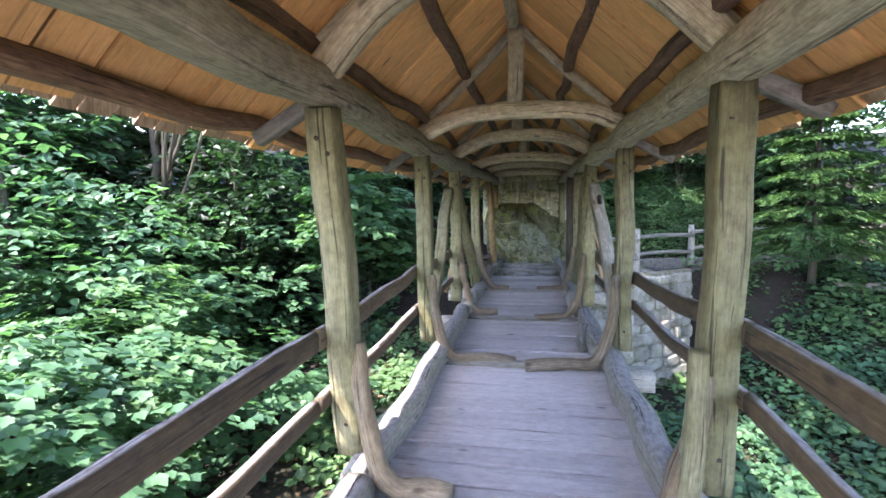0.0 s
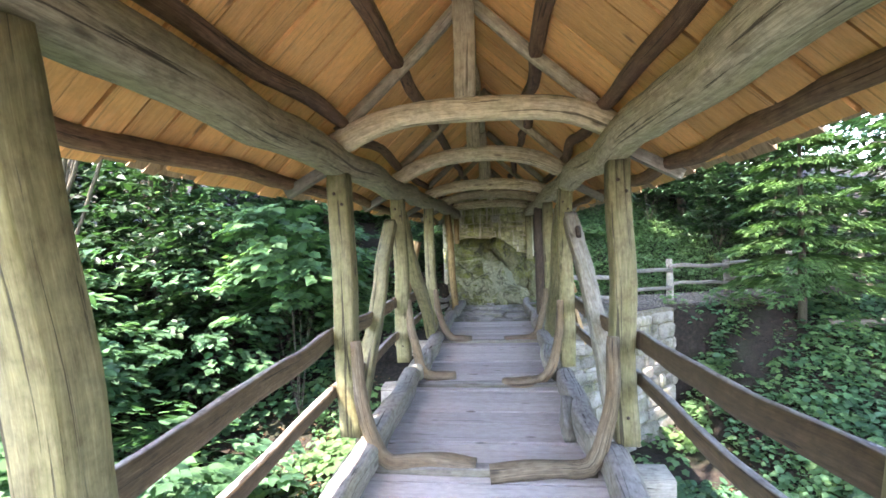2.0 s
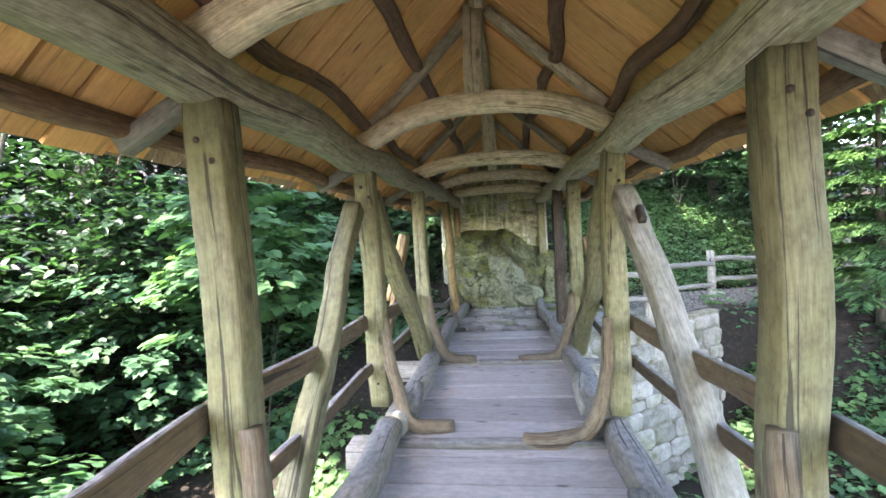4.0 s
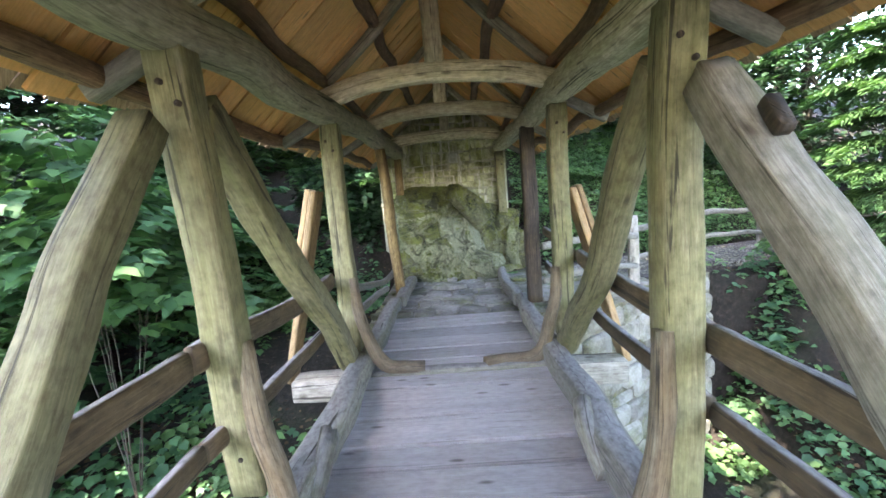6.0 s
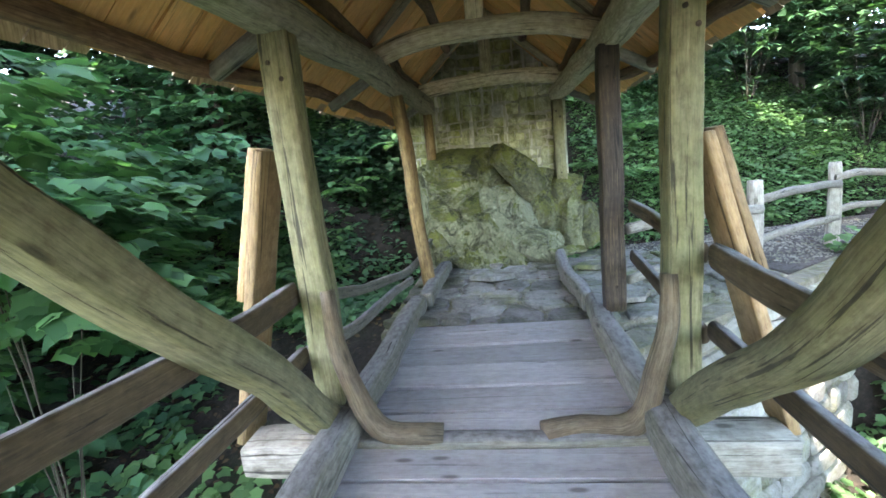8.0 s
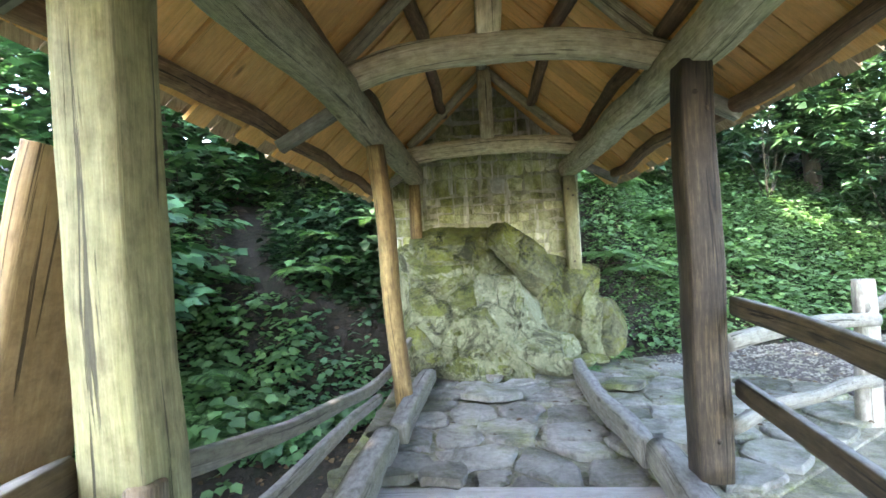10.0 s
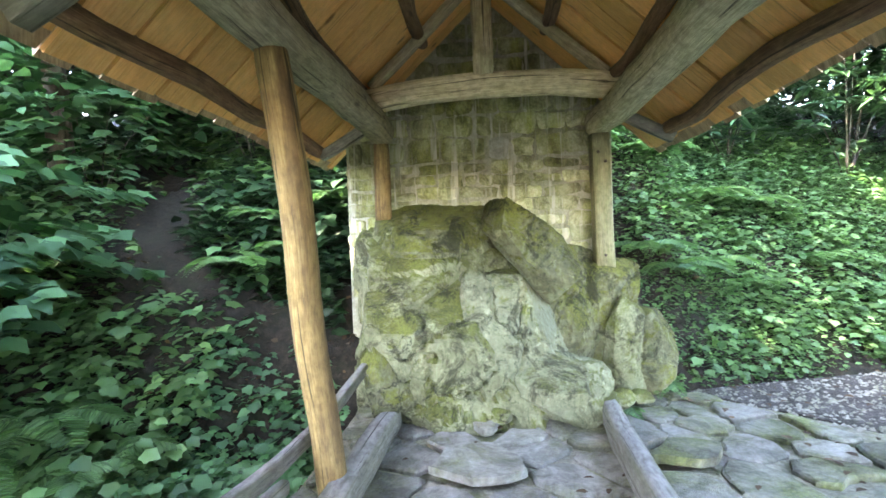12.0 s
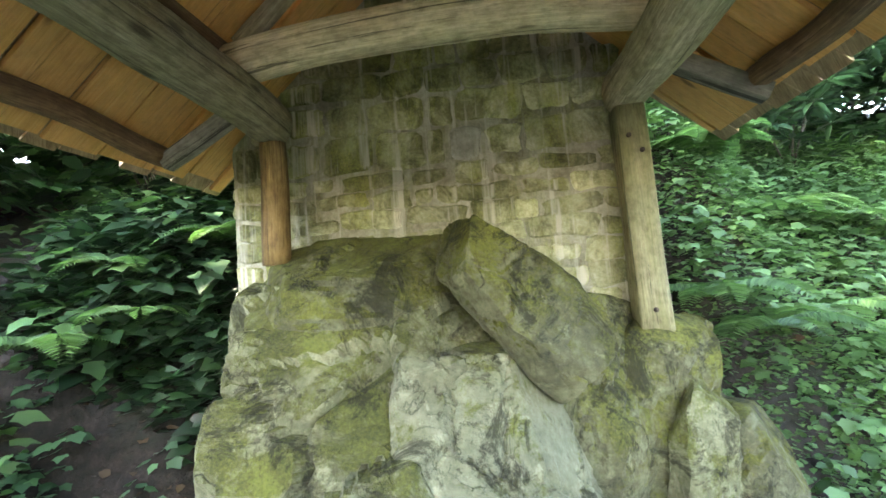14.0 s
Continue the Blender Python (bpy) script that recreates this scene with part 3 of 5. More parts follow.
for s, k in ((-1, 1), (1, 2)):
    for i, ((y0, *a), (y1, *b)) in enumerate(zip([(-2.9, -0.95, 1.0)] + FRAMES[:-1], FRAMES)):
        x0, x1 = a[k - 1] + s * 0.12, b[k - 1] + s * 0.12
        for table, h in ((UPPER, 0.13), (LOWER, 0.1)):
            z0, z1 = table[s][i], table[s][i + 1]
            rail([(x0, y0 + 0.01, z0), (x0 / 2 + x1 / 2, (y0 + y1) / 2, (z0 + z1) / 2 - 0.025), (x1, y1 - 0.01, z1)], h)
rail([(1.06, 8.3, 0.78), (1.08, 9.0, 0.83), (1.08, 9.66, 0.88)], 0.1)
rail([(1.06, 8.3, 0.36), (1.08, 9.0, 0.42), (1.08, 9.66, 0.48)], 0.1)
rail([(-1.03, 8.3, 0.7), (-1.03, 8.82, 0.56), (-1.03, 9.73, 0.37), (-1.02, 10.6, 0.23), (-1.0, 11.2, 0.19), (-0.98, 11.8, 0.22), (-0.93, 12.2, 0.3)], 0.08, 0.07, KERB)
rail([(-1.04, 8.3, 0.36), (-1.05, 9.2, 0.2), (-1.04, 10.2, 0.15), (-1.0, 11.0, 0.06)], 0.08, 0.06, KERB)


def deck():
    d = group_at("floor", (0, 4, DECK), "grey worn plank deck of the covered bridge", "floor", kind="structure")
    rnd = random.Random(5)
    y = -2.9
    k = 0
    while y < 9.93:
        w = rnd.uniform(0.22, 0.4)
        y1 = min(y + w, 9.95)
        z = DECK + rnd.uniform(-0.006, 0.006)
        t = rnd.uniform(-0.012, 0.012)
        slab("plank", [(-0.98, y + t, z), (0.98, y - t, z), (0.98, y1 - 0.028 - t, z), (-0.98, y1 - 0.028 + t, z)], 0.05, PLANK, d, k, 0.006, (1, 0, 0))
        y, k = y1, k + 1
    # Added sheet under the planks; its near-black colour stands for shade in the seams.
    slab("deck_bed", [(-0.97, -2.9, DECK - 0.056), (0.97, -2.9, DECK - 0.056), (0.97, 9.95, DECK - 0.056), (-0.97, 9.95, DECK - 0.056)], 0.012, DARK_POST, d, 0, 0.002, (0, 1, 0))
    return d


deck()
for y, *_ in FRAMES:
    tagged(timber("deck_sill", [(-0.8, y - 0.1, DECK + 0.004), (0.0, y - 0.12, DECK + 0.012), (0.8, y - 0.1, DECK + 0.004)], 0.13, 0.07, KERB, wob=0.008, square=3, side=(0, 1, 0), rough=0.12), "low worn timber sill across the plank deck", "sill", "deck cross sills")
for y in FRAMES[0][0], FRAMES[1][0], FRAMES[2][0], FRAMES[3][0], FRAMES[4][0]:
    tagged(timber("stringer_beam", [(-1.0, y, DECK - 0.14), (1.0, y, DECK - 0.14)], 0.2, 0.16, BEAM, side=(0, 1, 0)), "dark cross beam under the plank deck", "beam", "cross beams")
for x in (-0.75, 0.0, 0.75):
    tagged(timber("girder", [(x, -2.6, DECK - 0.33), (x, 4, DECK - 0.33), (x, 9.9, DECK - 0.33)], 0.24, 0.24, BEAM, step=0.4), "heavy log girder under the bridge", "beam", "girders")

# ---- roof ----
RIDGE, SLOPE, EAVE = 3.36, 0.93, 1.52
Y0, Y1 = -3.0, 13.32


def truss(y, mid, xl, xr, king=True, thick=0.17):
    t = group_at("roof_truss", ((xl + xr) / 2, y, 2.3), "grey weathered roof truss with an arched collar beam", "truss", "roof trusses")
    c = (xl + xr) / 2
    e = 2.2 if y < 3 else 2.31 if y > 12 else 2.25
    timber("collar_beam", [(xl - 0.02, y, e), (xl * 0.6 + c * 0.4, y, e + (mid - e) * 0.72), (c, y, mid), (xr * 0.6 + c * 0.4, y, e + (mid - e) * 0.72), (xr + 0.02, y, e)], 0.15, thick, COLLAR, t, square=3, side=(0, 1, 0), rough=0.08)
    if king:
        timber("king_post", [(c - 0.04, y, mid + thick * 0.35), (c - 0.04, y, RIDGE - 0.12)], 0.15, 0.15, COLLAR, t, square=4, rough=0.1)
    for s, x in ((-1, xl), (1, xr)):
        timber("rafter", [(x, y + 0.05, RIDGE - SLOPE * abs(x) - 0.09), (x * 0.5, y + 0.05, RIDGE - SLOPE * abs(x) * 0.5 - 0.11), (s * 0.05, y + 0.05, RIDGE - 0.14)], 0.08, 0.09, BEAM, t, square=3, side=(0, 1, 0), rough=0.12)
        timber("rafter_tail", [(x + s * 0.02, y + 0.12, 2.16), (x + s * 0.45, y + 0.12, 1.93)], 0.08, 0.08, PALE, t, wob=0.004, square=6, side=(0, 1, 0))
    return t


for y, mid, xl, xr in ((-0.8, 2.6, -0.95, 1.0), (1.68, 2.72, -0.93, 1.02), (4.12, 2.47, -0.98, 1.03), (6.15, 2.5, -0.97, 0.94), (8.3, 2.4, -0.94, 0.97), (10.05, 2.4, -0.93, 0.97), (12.5, 2.38, -0.9, 0.96)):
    truss(y, mid, xl, xr, True, 0.19 if y > 12 else 0.17)

for s in (-1, 1):
    for x, d, mat in ((0.5, 0.1, PURLIN), (0.95, 0.09, PURLIN), (1.38, 0.1, PURLIN)):
        rnd = random.Random(int(x * 100) + s)
        pts = [(s * (x + rnd.uniform(-0.03, 0.03)), yy, RIDGE - SLOPE * x - 0.07 + rnd.uniform(-0.015, 0.015)) for yy in np.arange(Y0 + 0.1, Y1 - 0.2, 1.3)]
        tagged(timber("purlin", pts, d, d, mat, wob=0.025, square=2.4, rough=0.15), "dark brown crooked pole under the roof boards", "purlin", "purlins")
tagged(timber("ridge_beam", [(-0.03, Y0 + 0.05, RIDGE - 0.1), (-0.03, 5, RIDGE - 0.1), (-0.03, Y1 - 0.1, RIDGE - 0.1)], 0.12, 0.12, BEAM, square=3), "grey ridge beam under the roof peak", "beam")


def roof():
    r = group_at("roof", (0, 5, RIDGE), "gabled roof of orange-tan boards under wooden shingles", "roof")
    rnd = random.Random(11)
    for s in (-1, 1):
        y, k = Y0, 0
        while y < Y1:
            w = rnd.uniform(0.17, 0.33)
            y1 = min(y + w, Y1)
            lift = rnd.uniform(0, 0.02)
            e = EAVE + rnd.uniform(-0.04, 0.03)
            a, b = (0.0, RIDGE + lift), (s * e, RIDGE - SLOPE * e + lift)
            quad = [(a[0], y, a[1]), (b[0], y, b[1]), (b[0], y1 - 0.02, b[1]), (a[0], y1 - 0.02, a[1])]
            if s < 0:
                quad = quad[::-1]
            slab("board", quad, 0.022, BOARD, r, k + (s > 0) * 100, 0.003, (s, 0, -SLOPE))
            y, k = y1, k + 1
    verts, faces, uvs = [], [], []
    for s in (-1, 1):
        for c in range(9):
            y = Y0 - 0.05
            while y < Y1:
                w = rnd.uniform(0.1, 0.2)
                x0, x1 = EAVE + 0.05 - c * 0.19, EAVE + 0.05 - c * 0.19 - 0.24
                x0 += rnd.uniform(-0.02, 0.02)
                base = len(verts)
                for x, dz in ((x0, 0.0), (x1, -0.02)):
                    for up in (0.03, 0.062):
                        for yy in (y, y + w - 0.008):
                            xx = max(x, 0.0)
                            verts.append((s * xx, yy, RIDGE - SLOPE * xx + up + dz + 0.01))
                f = [(0, 1, 3, 2), (4, 6, 7, 5), (0, 2, 6, 4), (1, 5, 7, 3), (2, 3, 7, 6), (0, 4, 5, 1)]
                for q in f:
                    q = q if s > 0 else q[::-1]
                    faces.append(tuple(base + v for v in q))
                    uvs += [(abs(verts[base + v][0]) + c, verts[base + v][1] + verts[base + v][2]) for v in q]
                y += w
    sh = mesh_object("shingles", verts, faces, SHINGLE, r, uvs, False, "weathered tan split wooden shingles")
    sh["kind"] = "stuff"


roof()

# ---- end wall, rocks and paving ----
def end_wall():
    w = group_at("wall_north", (0, 13.2, 0.8), "mossy squared-stone end wall with pale lime streaks", "wall", kind="structure")
    core = [(-1.3, 0.3), (1.08, 0.3), (1.08, 2.3), (0.0, 3.35), (-1.3, 2.15)]
    slab("mortar_bed", [(x, 13.12, z) for x, z in core], 0.5, JOINT, w)
    rnd = random.Random(3)
    rows = [0.72, 0.88, 1.03, 1.17, 1.31, 1.44, 1.57, 1.69, 1.81, 1.92, 2.14, 2.33, 2.5, 2.66, 2.83, 3.0, 3.14]
    for row, (z, top) in enumerate(zip(rows[:-1], rows[1:])):
        h = top - z
        right = min(1.06, (3.34 - z - h * 0.6) / 0.92)
        x = -min(1.29, (3.34 - z - h * 0.6) / 0.92)
        while x < right - 0.05:
            l = rnd.uniform(0.13, 0.26) if rnd.random() < 0.45 else rnd.uniform(0.24, 0.42)
            pale = z == 1.92 and abs(x) < 1e-6
            if z == 1.92 and x < 0 < x + l + 0.09:
                l = -x
            if pale:
                l = 0.21
            x1 = min(x + l, right)
            e = min(0.024, l * 0.1)
            j = lambda: rnd.uniform(-e, e)
            p = rnd.uniform(0, 0.012)
            gap = rnd.uniform(0.012, 0.03)
            a, b, c, d = (x + j(), z + j()), (x1 - gap + j(), z + j()), (x1 - gap + j(), top - gap + j()), (x + j(), top - gap + j())
            ring = []
            for q, r in ((a, b), (b, c), (c, d), (d, a)):
                ring.append((q[0] * 0.88 + r[0] * 0.12, q[1] * 0.88 + r[1] * 0.12))
                ring.append((q[0] * 0.5 + r[0] * 0.5 + j() * 0.7, q[1] * 0.5 + r[1] * 0.5 + j() * 0.7))
                ring.append((q[0] * 0.12 + r[0] * 0.88, q[1] * 0.12 + r[1] * 0.88))
            slab("block", [(u, 13.113 - p, v) for u, v in ring], 0.05, PALE_BLOCK if pale else BLOCK, w, row, 0.012)
            x = x1


end_wall()


def rock(name, centre, size, turn, seed, mat=ROCK, level=4, planes=14, rough=0.012, label="grey boulder with olive moss and lichen", category="boulder", group="boulders", faces=()):
    """A boulder: a rounded block cut by random planes, or by the given ones (normal, and a point of the plane)."""
    bm = bmesh.new()
    bmesh.ops.create_icosphere(bm, subdivisions=level, radius=1.0)
    rnd = random.Random(seed)
    cuts = []
    for i in range(planes):
        d = Vector((rnd.gauss(0, 1), rnd.gauss(0, 1), rnd.gauss(0, 1))).normalized()
        cuts.append((d, rnd.uniform(0.7, 1.04)))
    mid = Vector(centre)
    chosen = [(Vector(n).normalized(), (Vector(q) - mid).dot(Vector(n).normalized())) for n, q in faces]
    r = Euler([radians(a) for a in turn]).to_matrix()
    for v in bm.verts:
        d = v.co.normalized()
        rad = (abs(d.x) ** 3.4 + abs(d.y) ** 3.4 + abs(d.z) ** 3.4) ** (-1 / 3.4)
        for c, h in cuts:
            k = d.dot(c)
            if k > 0.05:
                rad = min(rad, h / k)
        p = r @ Vector((d.x * rad * size[0], d.y * rad * size[1], d.z * rad * size[2]))
        shrink = 1.0
        for c, h in chosen:
            k = p.dot(c)
            if k > h:
                shrink = min(shrink, h / k)
        p *= shrink
        q = p + mid
        n1 = noise.fractal(q * 3.4 + Vector((seed, 0, 0)), 0.85, 2.2, 7)
        near, spots = noise.voronoi(q * 2.3 + Vector((n1, seed, n1)) * 0.3)
        lump = noise.noise(spots[0] * 5.3 + Vector((seed, 0, 3)))
        crack = max(0.0, 0.07 - (near[1] - near[0])) / 0.07
        step = noise.noise(q * 1.9 + Vector((seed, 4, 0)))
        n2 = noise.fractal(q * 11 + Vector((0, 0, seed)), 0.9, 2.1, 4)
        thin = min(size)
        p += (r @ d) * (rough * n1 + 0.007 * n2 + (0.085 if chosen else 0.14) * lump * thin - 0.06 * crack * thin + 0.09 * step * thin)
        v.co = p
    me = bpy.data.meshes.new(name)
    bm.to_mesh(me)
    bm.free()
    me.materials.append(mat)
    ob = new(name, me)
    ob.location = centre
    return tagged(ob, label, category, group)


rock("boulder", (-0.32, 12.78, 0.5), (0.86, 0.86, 1.1), (0, 0, 0), 21, level=6, planes=0, rough=0.02, label="large cracked grey boulder with olive moss, under the end wall",
     faces=[((0.05, -1, 0.0), (-0.3, 12.1, 0.3)), ((0.1, -0.75, 0.66), (-0.4, 12.42, 0.9)), ((-0.93, -0.35, 0.12), (-0.96, 12.4, 0.8)), ((-0.05, -0.25, 1), (-0.4, 12.75, 1.36)),
            ((0.62, -0.6, 0.5), (0.12, 12.36, 0.5)), ((-0.5, -0.45, 0.74), (-0.86, 12.4, 1.08)), ((1, -0.1, 0.1), (0.34, 12.6, 0.4)), ((-0.5, -0.8, -0.3), (-0.72, 12.16, 0.25)), ((0.55, -0.1, 0.82), (-0.08, 12.7, 1.2))])
rock("boulder", (0.08, 12.62, 0.4), (0.5, 0.5, 0.62), (0, 0, 0), 61, PALE_ROCK, 6, 0, 0.014, label="pale smooth boulder leaning against the large one",
     faces=[((0.25, -0.78, 0.58), (0.05, 12.32, 0.62)), ((0.5, -0.8, -0.1), (0.25, 12.25, 0.3)), ((0.85, -0.3, 0.45), (0.4, 12.5, 0.55)), ((-0.8, -0.5, 0.3), (-0.3, 12.4, 0.5)), ((0, -1, -0.25), (0.0, 12.18, 0.15)), ((0.1, -0.2, 1), (0.05, 12.6, 0.93))])
rock("boulder", (0.33, 12.76, 1.13), (0.24, 0.3, 0.56), (12, -40, 0), 5, MOSSY, 6, 9, 0.016, label="long slanting mossy boulder above the others",
     faces=[((0.4, -0.85, 0.3), (0.4, 12.52, 1.02)), ((-0.75, -0.3, -0.55), (0.1, 12.65, 1.08)), ((0.7, -0.1, -0.7), (0.6, 12.6, 0.8))])
rock("boulder", (-0.42, 12.95, 1.18), (0.62, 0.4, 0.34), (6, 3, 4), 33, MOSSY, 5, 12, label="flat dark mossy rock shelf below the end wall", faces=[((0, -0.5, 0.85), (-0.4, 12.78, 1.4))])
rock("boulder", (0.5, 12.42, 0.08), (0.42, 0.34, 0.32), (0, 0, 0), 8, PALE_ROCK, 5, 10, label="pale broken rock at the path's end", faces=[((0.1, -0.65, 0.75), (0.5, 12.28, 0.28)), ((0.7, -0.5, 0.5), (0.72, 12.3, 0.2)), ((0, -1, 0), (0.5, 12.12, 0.0))])
rock("boulder", (-0.72, 12.3, 0.1), (0.26, 0.24, 0.4), (0, -14, 20), 12, MOSSY, 5, 12, label="small mossy rock at the boulder's foot")
rock("boulder", (0.62, 13.0, 0.5), (0.34, 0.3, 0.62), (0, 10, 40), 44, MOSSY, 5, 14, label="mossy grey rock wedged behind the boulders")
rock("boulder", (1.1, 12.88, 0.34), (0.22, 0.2, 0.52), (0, 0, 10), 9, ROCK, 5, 8, label="upright grey rock with yellow moss beside the path", faces=[((0.66, -0.3, 0.7), (1.1, 12.78, 0.66)), ((-0.9, -0.4, 0.1), (0.93, 12.8, 0.6)), ((0.1, -0.9, 0.2), (1.1, 12.7, 0.4))])
rock("boulder", (1.22, 12.98, 0.2), (0.3, 0.26, 0.4), (0, 8, 0), 19, MOSSY, 5, 14, label="mossy rock bank at the path's edge")
rock("boulder", (0.98, 13.12, 0.45), (0.32, 0.28, 0.56), (0, 8, 0), 10, MOSSY, 5, 14, label="mossy rock under a roof post")
rnd = random.Random(17)
for x, y, r in ((-0.55, 12.42, 0.13), (-0.3, 12.36, 0.1), (0.05, 12.42, 0.12), (0.28, 12.44, 0.1), (0.78, 12.55, 0.14), (0.95, 12.72, 0.12), (-0.75, 12.5, 0.14), (1.1, 12.78, 0.1)):
    rock("stone", (x, y - 0.2, -0.08 + r * 0.35), (r, r * 0.85, r * 0.6), (0, 0, rnd.uniform(0, 90)), int(x * 100) + 300, level=3, rough=0.02, label="loose grey stone at the foot of the boulder", category="stone", group="loose stones")


def clip(poly, px, py, nx, ny):
    out = []
    for i, a in enumerate(poly):
        b = poly[(i + 1) % len(poly)]
        da, db = (a[0] - px) * nx + (a[1] - py) * ny, (b[0] - px) * nx + (b[1] - py) * ny
        if da <= 0:
            out.append(a)
        if da * db < 0:
            t = da / (da - db)
            out.append((a[0] + (b[0] - a[0]) * t, a[1] + (b[1] - a[1]) * t))
    return out


def paving():
    p = group_at("pavement", (0.5, 11.2, DECK), "irregular grey flagstone paving with mossy joints", "pavement", kind="structure")
    slab("joint_bed", [(-1.1, 9.88, DECK - 0.022), (1.35, 9.88, DECK - 0.022), (2.95, 11.02, DECK - 0.022), (2.8, 11.9, DECK - 0.022), (1.6, 13.0, DECK - 0.022), (-1.1, 13.0, DECK - 0.022)], 0.12, FLAG_JOINT, p)
    rnd = random.Random(8)
    seeds = []
    while len(seeds) < 125:
        c = (rnd.uniform(-1.1, 3.6), rnd.uniform(9.85, 13.1))
        if all((c[0] - q[0]) ** 2 + (c[1] - q[1]) ** 2 > (0.05 if c[1] > 11.6 else 0.085) for q in seeds):
            seeds.append(c)
        elif rnd.random() < 0.004:
            seeds.append(c)
    for i, c in enumerate(seeds):
        if c[1] > 12.95 - 0.9 * (c[0] - 1.5):
            continue
        wide = rnd.uniform(0.01, 0.028)
        poly = [(-1.08, 9.9), (1.3, 9.9), (2.9, 11.05), (2.78, 11.88), (1.58, 12.97), (-1.08, 12.98)]
        for q in seeds:
            if q is not c and poly:
                dx, dy = q[0] - c[0], q[1] - c[1]
                k = math.hypot(dx, dy)
                if k > 0.02:
                    poly = clip(poly, (c[0] + q[0]) / 2 - dx / k * wide, (c[1] + q[1]) / 2 - dy / k * wide, dx, dy)
        if len(poly) < 3:
            continue
        ring = []
        for a, b in zip(poly, poly[1:] + poly[:1]):
            for f in (0.2, 0.5, 0.8):
                jut = rnd.uniform(-0.02, 0.02)
                ring.append((a[0] * (1 - f) + b[0] * f + jut, a[1] * (1 - f) + b[1] * f - jut))
        z = DECK + rnd.uniform(0.0, 0.018)
        mossy = c[0] < -0.72 or (c[0] > 0.8 and rnd.random() < 0.55)
        slab("flagstone", [(x, y, z + 0.006 * math.sin(x * 5 + y * 3)) for x, y in ring], 0.06, FLAG_MOSSY if mossy else FLAG, p, i, 0.012)


paving()


def gravel_path():
    m, n, l, b = material("path_gravel", 0.95)
    geo = n.new("ShaderNodeNewGeometry")
    grit = noise_node(n, l, geo.outputs["Position"], 55, 6, 0.8)
    damp = noise_node(n, l, geo.outputs["Position"], 5.0, 8, 0.8, 0.6)
    col = ramp(n, l, grit, [(0.32, (0.03, 0.025, 0.022)), (0.5, (0.085, 0.075, 0.068)), (0.68, (0.19, 0.175, 0.165))])
    l.new(mix(n, l, 0.8, col, ramp(n, l, damp, [(0.4, (0.32, 0.28, 0.24)), (0.58, (1, 1, 1))]), "MULTIPLY"), b.inputs["Base Color"])
    bump(n, l, b, grit, 0.9, 0.03)
    ring = [(1.62, 13.02, -0.14), (2.84, 11.92, -0.14), (2.98, 11.06, -0.14), (3.9, 11.75, -0.14), (5.6, 12.6, -0.14), (7.6, 13.2, -0.14), (9.6, 13.6, -0.14), (9.6, 14.9, -0.14), (7, 14.5, -0.14), (4.4, 13.75, -0.14), (2.4, 13.25, -0.14)]
    tagged(slab_mesh("path", ring, 0.15, m), "dark trodden gravel path strewn with dead leaves", "path", kind="structure")
    gen = np.random.default_rng(12)
    x, y = gen.uniform(1.6, 6.0, 5200), gen.uniform(11.2, 13.8, 5200)
    ok = (y > 12.98 - 0.9 * (x - 1.5)) & (y > wall_line(x) + 0.25) & (y < 13.0 + 0.28 * (x - 1.6))
    x, y = x[ok], y[ok]
    k = len(x)
    r = gen.uniform(0.008, 0.03, k) * gen.uniform(0.5, 1, k)
    turn = gen.uniform(0, 6.28, k)
    ring = np.stack([turn + q * math.pi / 2 for q in range(4)], -1)
    long = gen.uniform(0.7, 1.3, (k, 4))
    verts = np.zeros((k, 6, 3))
    verts[:, :4, 0] = x[:, None] + r[:, None] * long * np.cos(ring)
    verts[:, :4, 1] = y[:, None] + r[:, None] * long * np.sin(ring)
    verts[:, :4, 2] = -0.138
    verts[:, 4:, 0], verts[:, 4:, 1] = x[:, None], y[:, None]
    verts[:, 4, 2], verts[:, 5, 2] = -0.138 + r * 0.7, -0.145
    one = [(0, 1, 4), (1, 2, 4), (2, 3, 4), (3, 0, 4), (1, 0, 5), (2, 1, 5), (3, 2, 5), (0, 3, 5)]
    faces = [tuple(6 * i + v for v in f) for i in range(k) for f in one]
    tagged(mesh_object("pebbles", verts.reshape(-1, 3), faces, RUBBLE, smooth=False), "small grey stones scattered over the gravel path", "gravel", kind="stuff")


gravel_path()


